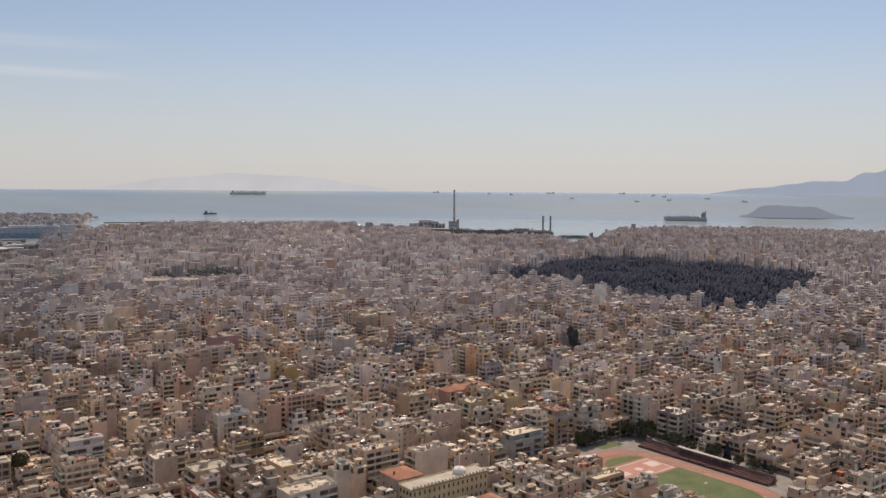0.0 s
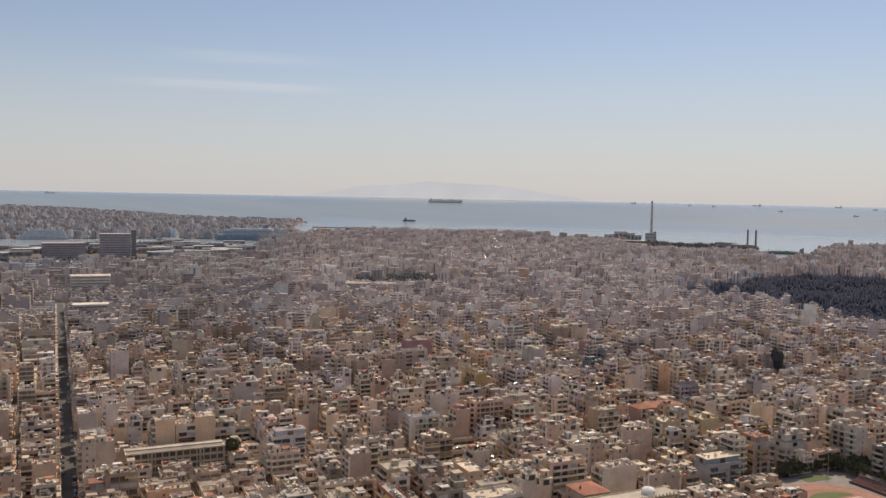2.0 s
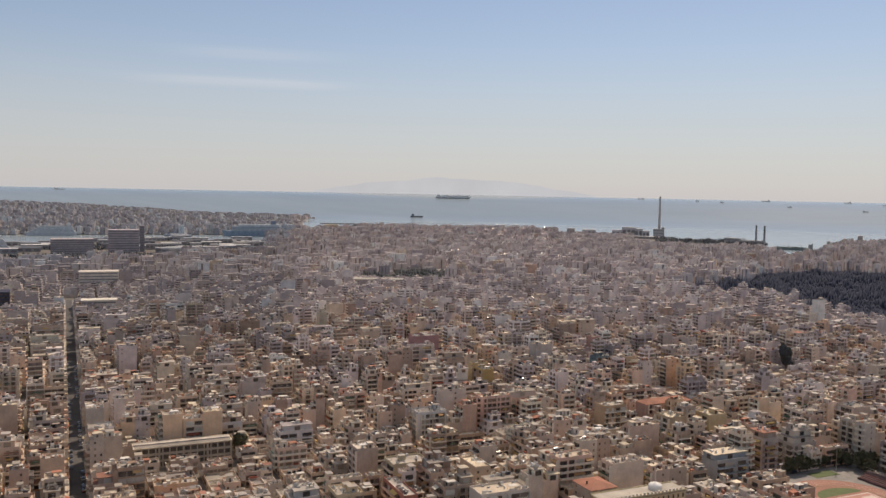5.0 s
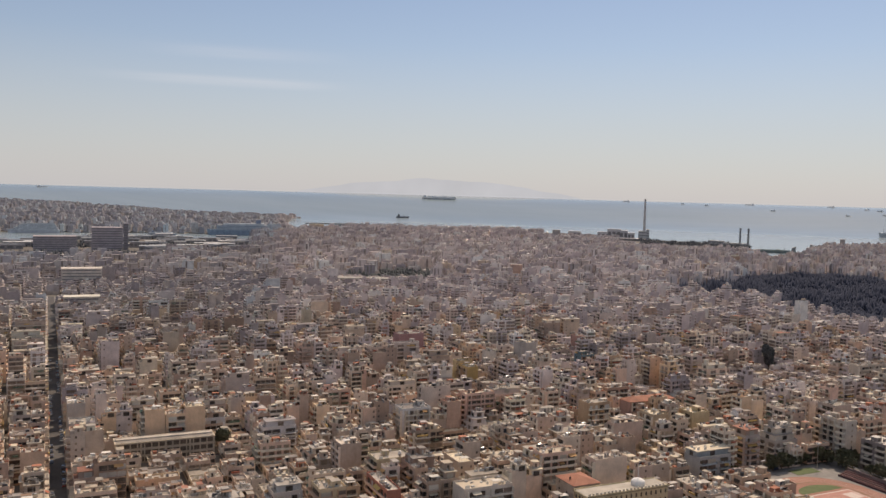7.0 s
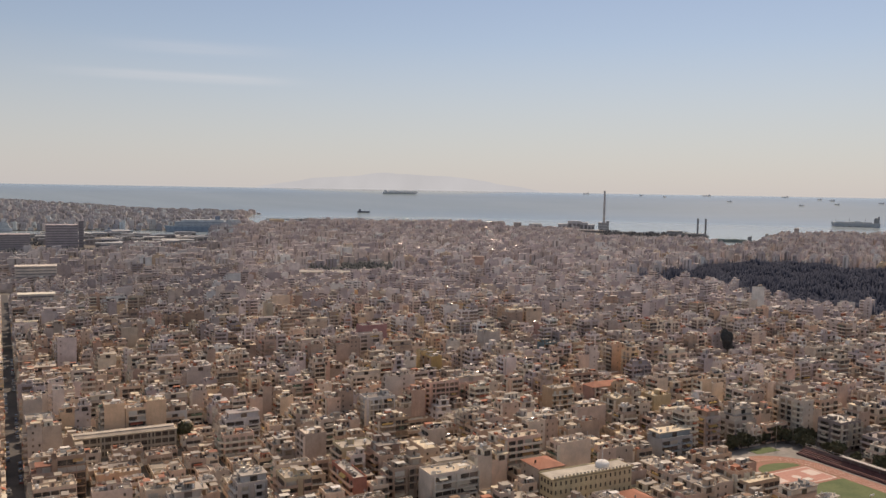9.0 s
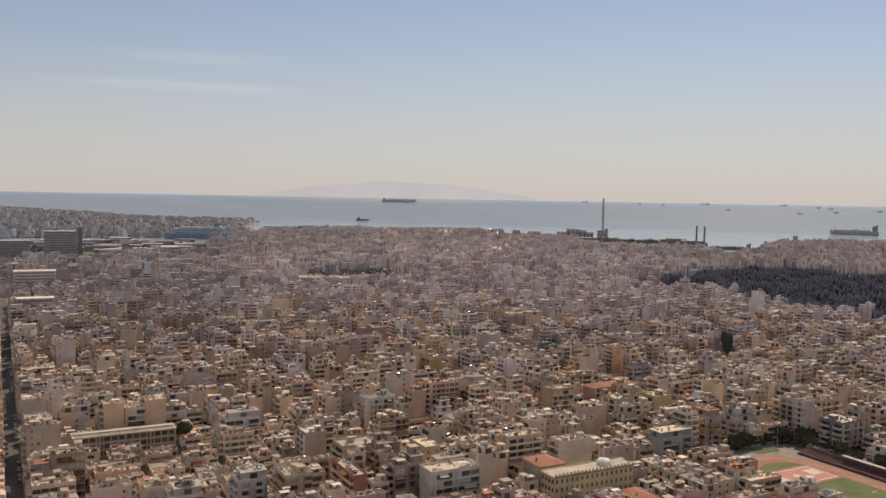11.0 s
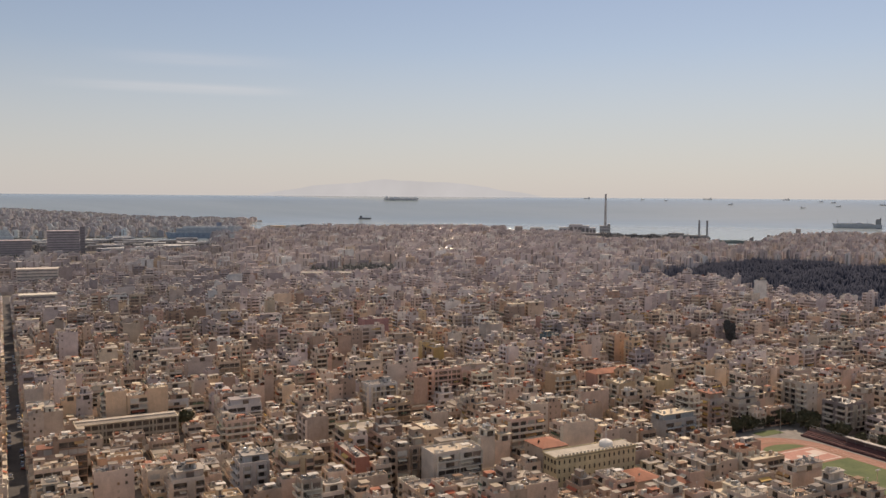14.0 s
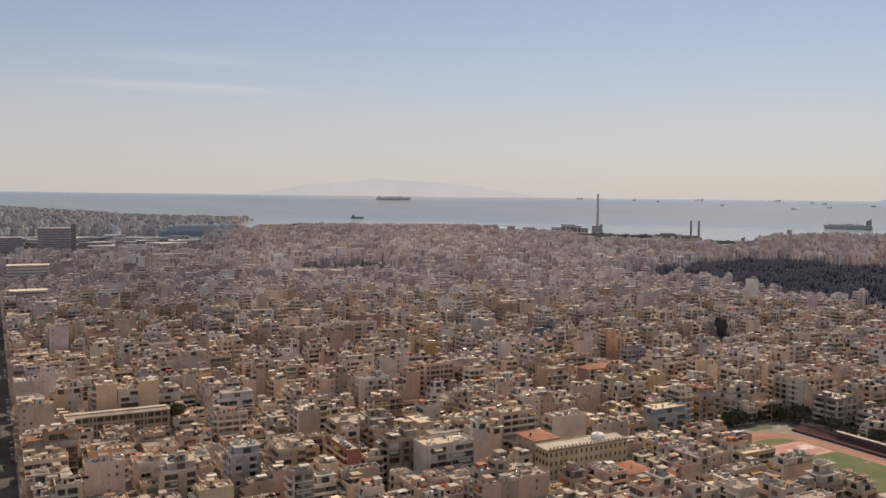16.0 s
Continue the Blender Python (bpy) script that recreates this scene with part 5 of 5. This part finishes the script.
STEEL = (0.16, 0.17, 0.19)
# power station halls and quay offices: wall colours lifted in place of haze
chimney(0.74, 3010, 139, 5.0, 3.0, (0.5, 0.49, 0.49), "tall grey concrete power station chimney")
block("boiler_house", 0.66, 3000, 30, 30, 30, (0.62, 0.62, 0.63), "grey boiler house at the tall chimney's foot", 3, 5)
block("boiler_house", 0.98, 3005, 10, 25, 36, (0.6, 0.6, 0.61), "narrow grey lift tower beside the chimney", 4, 1)
for az, w, h in ((-1.9, 40, 22), (-1.2, 46, 33), (-0.7, 40, 29), (-0.2, 34, 22), (-3.8, 44, 20)):
    block("industrial_hall", az, 2960, w, 30, h, (0.6, 0.6, 0.62), "grey industrial hall by the shore", 1, 3)
block("warehouse", -0.3, 2860, 118, 24, 7, (0.35, 0.33, 0.32), "long low shed with a pale roof", 1, 12, (0.66, 0.62, 0.6))
chimney(6.74, 2740, 56, 2.9, 2.6, (0.24, 0.24, 0.25), "dark slim power station chimney, one of two", False)
chimney(7.23, 2740, 57, 3.1, 2.7, (0.24, 0.24, 0.25), "dark slim power station chimney, one of two", False)
block("power_hall", 5.3, 2730, 44, 24, 17, (0.46, 0.465, 0.48), "dark power station hall under the twin chimneys", 2, 6)
block("power_hall", 6.5, 2735, 70, 24, 11, (0.46, 0.465, 0.48), "long dark power station hall under the twin chimneys", 1, 9)
block("dark_office_block", -37.3, 1890, 80, 40, 31, (0.46, 0.41, 0.43), "broad dark office block on the quay", 7)
block("dark_office_block", -34.3, 1950, 62, 40, 47, (0.5, 0.45, 0.48), "tall dark office block beside the harbour", 9)
block("dark_office_block", -33.2, 1938, 10, 20, 56, (0.3, 0.28, 0.31), "slim dark stair tower of the harbour office", 10)
block("glass_office", -41.8, 1010, 36, 26, 26, (0.05, 0.055, 0.09), "navy glass office block", 7)
block("striped_office", -35.75, 1240, 50, 26, 24, (0.68, 0.62, 0.56), "long office block with pale floor bands", 6)
block("pale_shed", -35.75, 1000, 36, 18, 15, (0.62, 0.57, 0.51), "long block with a bright pale roof", 3, 0, (0.75, 0.71, 0.62))
block("market_hall", -17.9, 1236, 74, 26, 12, (0.5, 0.46, 0.42), "long low hall with a pale roof before park trees", 2, 9, (0.38, 0.36, 0.33))
block("harbour_block", -21.15, 2790, 48, 20, 28, (0.62, 0.5, 0.38), "tan harbour block by the breakwater", 1, 3)
for az, r, w, d in ((-38.5, 1700, 60, 20), (-36.0, 1690, 50, 24), (-34.2, 1700, 44, 20), (-32.0, 1720, 60, 22), (-30.0, 1800, 60, 20), (-28.4, 1860, 50, 18), (-31.0, 1890, 40, 18), (-29.2, 1990, 60, 18), (-27.6, 2080, 60, 20)):
    block("low_depot", az, r, w, d, 8, (0.44, 0.4, 0.38), "low depot with a pale flat roof near the harbour", 2, 8, (0.58, 0.54, 0.5))
quay = random.Random(63)
for k in range(96):
    az, r = quay.uniform(-42.5, -25.5), quay.uniform(1880, 2400)
    if r > float(np.interp(az, COAST_AZ, COAST_R)) - 30 or any(abs(az - a) < 2.4 and r < 2010 for a in (-37.3, -34.0)):
        continue
    h = quay.uniform(6, 13)
    roof = quay.choice(((0.66, 0.66, 0.67), (0.42, 0.44, 0.47), (0.3, 0.32, 0.36), (0.24, 0.26, 0.3), (0.36, 0.36, 0.37)))
    block("quay_shed", az, r, quay.uniform(26, 64), quay.uniform(14, 26), h, quay.choice(((0.4, 0.38, 0.38), (0.34, 0.36, 0.4), (0.5, 0.47, 0.45))), "long harbour shed with a %s roof" % ("white" if roof[0] > 0.6 else "grey"), 1, 4, roof)
for az, r, w, h in ((12.68, 2867, 14, 27), (10.95, 2830, 9, 14), (-8.6, 2870, 20, 26), (-5.0, 2880, 26, 24)):
    block("tower_block", az, r, w, 14, h, (0.56, 0.51, 0.49), "grey tower block on the skyline near the shore", 6, 3)
wall = tagged(new("breakwater", None), "long low dark stone breakwater in the sea", "breakwater", kind="structure")
part("mole", box_mesh("mole", [(-120, 120, -6, 6, -3, 3.5)], M_PAVE), wall)
wall.matrix_world = spot(-20.0, 3640, -1.5)


def quay_crane(az, r):
    ob = tagged(new("quay_crane"), "dark steel gantry crane standing on the quay", "crane")
    ob.matrix_world = spot(az, r)
    for x in (-9, 9):
        for y in (-6, 6):
            part("leg", box_mesh("leg", [(x - 0.8, x + 0.8, y - 0.8, y + 0.8, 0, 20)], M_HULL), ob, "", STEEL)
    part("portal", box_mesh("portal", [(-10, 10, -7, 7, 20, 23)], M_HULL), ob, "", STEEL)
    part("machine_house", box_mesh("machine_house", [(-5, 5, -4, 4, 23, 28)], M_HULL), ob, "", (0.24, 0.25, 0.27))
    bm = bmesh.new()
    tube(bm, (2, 0, 26), (26, 0, 30), 1.3, 0.7, 8)
    part("boom", bm_mesh("boom", bm, M_HULL), ob, "", STEEL)
    bm = bmesh.new()
    tube(bm, (-2, 0, 28), (-6, 0, 33), 0.9, 0.6, 8)
    part("mast", bm_mesh("mast", bm, M_HULL), ob, "", STEEL)


quay_crane(-19.56, 2900)


# ---- ships ----
def hull_mesh(L, B, D):
    """A hull with a raked bow and a squared stern, its keel on the water."""
    st = ((-0.5, 0.86, 0.0), (-0.42, 1.0, 0.0), (0.3, 1.0, 0.0), (0.42, 0.66, 0.05), (0.5, 0.04, 0.16))
    vs, fs = [], []
    for t, b, rise in st:
        for s in (-1, 1):
            for z, k in ((-0.5, 0.78 if t < 0.45 else 0.3), (D * (1 + rise), 1.0)):
                vs.append((t * L - (0.03 * L if z < 0 and t > 0.45 else 0), s * b * B / 2 * k, z))
    for i in range(len(st) - 1):
        a, c = i * 4, i * 4 + 4
        fs += [(a, c, c + 1, a + 1), (a + 2, a + 3, c + 3, c + 2), (a + 1, c + 1, c + 3, a + 3), (a, a + 2, c + 2, c)]
    fs += [(0, 1, 3, 2), (16, 18, 19, 17)]
    return raw_mesh("hull", vs, fs, M_HULL)


def ship(az, r, L, B, D, colour, label, kind, flip=1, yaw=0.0):
    ob = tagged(new("ship"), label, "ship")
    ob.matrix_world = spot(az, r, sea_level(r)) @ pose(0, 0, 0, 0, 0, yaw + (0 if flip > 0 else 180))
    part("hull", hull_mesh(L, B, D), ob, "", colour)
    pale = (0.62, 0.61, 0.6)
    if kind == "tanker":
        part("deckhouse", box_mesh("deckhouse", [(-0.47 * L, -0.37 * L, -B * 0.4, B * 0.4, D, D * 2.1), (-0.45 * L, -0.38 * L, -B * 0.48, B * 0.48, D * 2.1, D * 2.5)], M_HULL), ob, "", (0.34, 0.35, 0.36))
        part("funnel", box_mesh("funnel", [(-0.48 * L, -0.45 * L, -1.5, 1.5, D, D * 2.9)], M_HULL), ob, "", (0.3, 0.3, 0.31))
        part("pipe_deck", box_mesh("pipe_deck", [(-0.33 * L, 0.4 * L, -B * 0.12, B * 0.12, D, D * 1.25), (-0.1 * L, 0.02 * L, -B * 0.3, B * 0.3, D, D * 1.45)], M_HULL), ob, "", colour)
        for t in (-0.2, 0.12, 0.4):
            bm = bmesh.new()
            tube(bm, (t * L, 0, D), (t * L, 0, D * 2.3), 0.9, 0.5, 8)
            part("mast", bm_mesh("mast", bm, M_HULL), ob, "", (0.38, 0.39, 0.4))
    elif kind == "container":
        # cargo and deckhouse whitened in colour for the haze before them
        for k in range(7):
            t = -0.34 + k * 0.115
            part("cargo_block", box_mesh("cargo_block", [(t * L, (t + 0.105) * L, -B * 0.46, B * 0.46, D, D * (1.55 + 0.15 * math.sin(k * 2.1)))], M_HULL), ob, "", (0.82 + 0.03 * (k % 3), 0.85, 0.88))
        part("deckhouse", box_mesh("deckhouse", [(-0.46 * L, -0.38 * L, -B * 0.46, B * 0.46, D, D * 1.9)], M_HULL), ob, "", (0.74, 0.75, 0.77))
    elif kind == "cruise":
        for k in range(6):
            t0, t1 = -0.47 + 0.012 * k, 0.4 - 0.035 * k
            part("deck", box_mesh("deck", [(t0 * L, t1 * L, -B * (0.49 - 0.01 * k), B * (0.49 - 0.01 * k), D + 2.9 * k, D + 2.9 * k + 1.5)], M_HULL), ob, "", (0.72, 0.74, 0.77))
            part("window_band", box_mesh("window_band", [((t0 + 0.01) * L, (t1 - 0.01) * L, -B * (0.47 - 0.01 * k), B * (0.47 - 0.01 * k), D + 2.9 * k + 1.5, D + 2.9 * k + 2.9)], M_HULL), ob, "", (0.34, 0.38, 0.43))
        part("funnel", box_mesh("funnel", [(-0.38 * L, -0.3 * L, -3, 3, D + 17, D + 26)], M_HULL), ob, "", (0.75, 0.75, 0.76))
        bm = bmesh.new()
        tube(bm, (0.2 * L, 0, D + 17), (0.2 * L, 0, D + 26), 0.6, 0.3, 8)
        part("mast", bm_mesh("mast", bm, M_WHITE), ob)
    elif kind == "ferry":
        part("superstructure", box_mesh("superstructure", [(-0.46 * L, 0.34 * L, -B * 0.46, B * 0.46, D, D * 1.9)], M_HULL), ob, "", (0.46, 0.52, 0.59))
        part("upper_deck", box_mesh("upper_deck", [(-0.42 * L, 0.24 * L, -B * 0.4, B * 0.4, D * 1.9, D * 2.25)], M_HULL), ob, "", (0.62, 0.66, 0.7))
        for k in range(3):
            z = D * (1.1 + 0.28 * k)
            part("window_band", box_mesh("window_band", [(-0.44 * L, 0.32 * L, -B * 0.465, B * 0.465, z, z + D * 0.11)], M_HULL), ob, "", (0.3, 0.34, 0.4))
        part("funnel", box_mesh("funnel", [(-0.36 * L, -0.28 * L, -4, 4, D * 2.25, D * 2.9)], M_HULL), ob, "", (0.25, 0.3, 0.4))
    else:
        part("deckhouse", box_mesh("deckhouse", [(-0.4 * L, -0.22 * L, -B * 0.4, B * 0.4, D, D * 2.6)], M_HULL), ob, "", colour)
        bm = bmesh.new()
        tube(bm, (0.1 * L, 0, D), (0.1 * L, 0, D * 2.8), 0.7, 0.4, 8)
        part("mast", bm_mesh("mast", bm, M_HULL), ob, "", colour)
    return ob


# haze is put into far hulls: tanker, container ship and small ones paled
ship(15.95, 4060, 193, 30, 15, (0.55, 0.58, 0.62), "grey laden tanker at anchor off the town", "tanker", -1)
ship(8.95, 2560, 104, 18, 7, (0.24, 0.29, 0.28), "dark green coaster moored in the inlet", "tanker", -1)
ship(-12.95, 4640, 190, 30, 9, (0.93, 0.93, 0.93), "long grey container ship far out at sea", "container", 1)
ship(-15.4, 4140, 62, 12, 6, (0.22, 0.23, 0.26), "small dark freighter out at sea", "small", 1)
ship(-38.5, 2630, 134, 24, 10, (0.66, 0.68, 0.72), "white cruise ship moored in the harbour", "cruise", -1)
ship(-42.9, 1960, 150, 26, 12, (0.66, 0.67, 0.7), "white ferry with many decks at the quay", "cruise", -1, 8)
ship(-26.25, 2610, 184, 26, 16, (0.32, 0.4, 0.5), "big blue-hulled ferry at the quay", "ferry", -1)
ship(-23.9, 2690, 60, 26, 16, (0.7, 0.7, 0.7), "white ferry stern showing by the sheds", "cruise", 1, 50)
ship(-30.9, 2420, 90, 18, 7, (0.6, 0.62, 0.64), "white ferry in the inner harbour", "ferry", 1)
for az, tan, L in ((3.1, 0.004, 30), (4.6, 0.005, 30), (7.2, 0.003, 80), (8.6, 0.009, 40), (11.9, 0.003, 60), (12.9, 0.012, 42), (13.9, 0.005, 36), (14.6, 0.006, 40), (-38.0, 0.004, 90), (-0.5, 0.003, 60), (14.9, 0.01, 40), (17.3, 0.008, 44), (19.6, 0.011, 50)):
    r = 3950.0
    while r < 4840 and (140 - sea_level(r)) / r > tan:
        r += 5
    ship(az, r, L * 0.6, 9, 3, (0.8, 0.81, 0.83), "small grey ship far out in the haze", "small", 1 if L % 4 else -1)["group"] = "far ships"


# ---- things on the roofs ----
def heater():
    ob = tagged(new("solar_water_heater"), "roof solar heater with dark panel and steel tank", "solar heater", "roof solar heaters")
    vs = [(-0.9, -0.9, 0.35), (0.9, -0.9, 0.35), (0.9, 0.6, 1.35), (-0.9, 0.6, 1.35)]
    vs += [(x, y + 0.05, z - 0.09) for x, y, z in vs]
    part("panel", raw_mesh("panel", vs, [(0, 1, 2, 3), (7, 6, 5, 4), (0, 4, 5, 1), (1, 5, 6, 2), (2, 6, 7, 3), (3, 7, 4, 0)], M_PANEL), ob)
    bm = bmesh.new()
    tube(bm, (-0.85, 0.85, 1.45), (0.85, 0.85, 1.45), 0.29, 0.29, 14)
    part("tank", bm_mesh("tank", bm, M_METAL, True), ob)
    vs = [(x, y, z) for x in (-0.7, 0.7) for y, z in ((-0.75, 0.0), (0.95, 0.0), (0.95, 1.2), (0.62, 1.2), (-0.75, 0.3))]
    part("frame", raw_mesh("frame", vs, [(0, 1, 2, 3, 4), (9, 8, 7, 6, 5)] + [(i, 5 + i, 5 + (i + 1) % 5, (i + 1) % 5) for i in range(5)], M_METAL), ob)
    return ob


def aerial():
    ob = tagged(new("tv_aerial"), "thin steel roof aerial with cross bars", "aerial", "roof aerials")
    bm = bmesh.new()
    tube(bm, (0, 0, 0), (0, 0, 3.6), 0.06, 0.05, 6)
    part("pole", bm_mesh("pole", bm, M_METAL), ob)
    for half, z in ((0.7, 3.3), (0.5, 2.8)):
        part("cross_bar", box_mesh("cross_bar", [(-half, half, -0.03, 0.03, z, z + 0.06)], M_METAL), ob)
    return ob


def cistern():
    ob = tagged(new("water_tank"), "small white plastic roof water tank", "water tank", "roof water tanks")
    bm = bmesh.new()
    tube(bm, (0, 0, 0.25), (0, 0, 1.5), 0.62, 0.62, 14)
    tube(bm, (0, 0, 1.5), (0, 0, 1.7), 0.6, 0.25, 14)
    part("drum", bm_mesh("drum", bm, M_WHITE, False), ob)
    part("base", box_mesh("base", [(-0.7, 0.7, -0.7, 0.7, 0, 0.25)], M_TRIM), ob, "", (0.4, 0.38, 0.36))
    return ob


rng = random.Random(77)
kinds = [heater, heater, heater, heater, heater, aerial, cistern]
made = {}
for x, y, z, turn, (x0, x1, y0, y1), stair in near_decks:
    spots = []
    for k in range(rng.randint(1, 4)):
        px, py = rng.uniform(x0 + 1.2, x1 - 1.2), rng.uniform(y0 + 1.2, y1 - 1.2)
        if any(b[0] - 1 < px < b[1] + 1 and b[2] - 1 < py < b[3] + 1 for b in stair) or any(math.hypot(px - a, py - b) < 2.2 for a, b in spots):
            continue
        spots.append((px, py))
        kind = rng.choice(kinds)
        c, s = math.cos(turn), math.sin(turn)
        m = pose(x + px * c - py * s, y + px * s + py * c, z, 0, 0, 220 + rng.uniform(-5, 5))
        if kind not in made:
            made[kind] = kind()
            made[kind].matrix_world = m
        else:
            copy_thing(made[kind], m)


# roof heaters of the farther blocks: steel tanks and dark panels, joined
rng = random.Random(91)
vs, fs, pv, pf = [], [], [], []
for r, x, y, turn, w, d, n, sides in lots:
    if not 300 < r < 2950 or rng.random() > (0.28 if r < 1100 else 0.38 if r > 1500 and -14 < bearing(x, y)[0] < -5.5 else 0.08) or (r, x, y, turn, w, d, n, sides) in chosen:
        continue
    a = radians(40.5 + rng.uniform(-4.5, 4.5))
    ax, ay = math.cos(a), math.sin(a)
    z = max(0, ground(x, y)) + n * 3.0 + (rng.uniform(1.8, 2.1) if r < 1500 else 3.0)
    ox, oy = rng.uniform(-2, 2), rng.uniform(-2, 2)
    if r < 800 and rng.random() < 0.7:
        # a second and third panel in the row
        for j in (1, 2):
            b = len(pv)
            for s, o, h in ((-0.9, 0.3, -0.2), (0.9, 0.3, -0.2), (0.9, 1.6, -1.2), (-0.9, 1.6, -1.2), (-0.9, 0.3, -1.3), (0.9, 0.3, -1.3), (0.9, 1.6, -1.5), (-0.9, 1.6, -1.5)):
                pv.append((x + ox + (s + j * 2.3) * ax - o * ay, y + oy + (s + j * 2.3) * ay + o * ax, z + h))
            pf += [tuple(b + i for i in q) for q in QUADS]
    px, py = x + ox, y + oy
    for j in range(rng.choice((2, 3, 4)) if r > 1500 else 1):
        b, q = len(vs), rng.uniform(0.3, 0.42)
        for s in (-0.95, 0.95):
            for i in range(10):
                t = 6.2832 * i / 10
                o, h = q * math.cos(t), q * math.sin(t)
                vs.append((px + (s + 2.3 * j) * ax - o * ay, py + (s + 2.3 * j) * ay + o * ax, z + h))
        fs += [(b + i, b + (i + 1) % 10, b + 10 + (i + 1) % 10, b + 10 + i) for i in range(10)]
    b = len(pv)
    for s, o, h in ((-0.9, 0.3, -0.2), (0.9, 0.3, -0.2), (0.9, 1.6, -1.2), (-0.9, 1.6, -1.2), (-0.9, 0.3, -1.3), (0.9, 0.3, -1.3), (0.9, 1.6, -1.5), (-0.9, 1.6, -1.5)):
        pv.append((px + s * ax - o * ay, py + s * ay + o * ax, z + h))
    pf += [tuple(b + i for i in q) for q in QUADS]
tagged(new("far_roof_tanks", raw_mesh("far_roof_tanks", vs, fs, M_METAL, True)), "shiny steel solar tanks on far roofs", "roof tanks", kind="stuff")
tagged(new("far_roof_panels", raw_mesh("far_roof_panels", pv, pf, M_PANEL)), "dark solar panels on far roofs", "roof panels", kind="stuff")
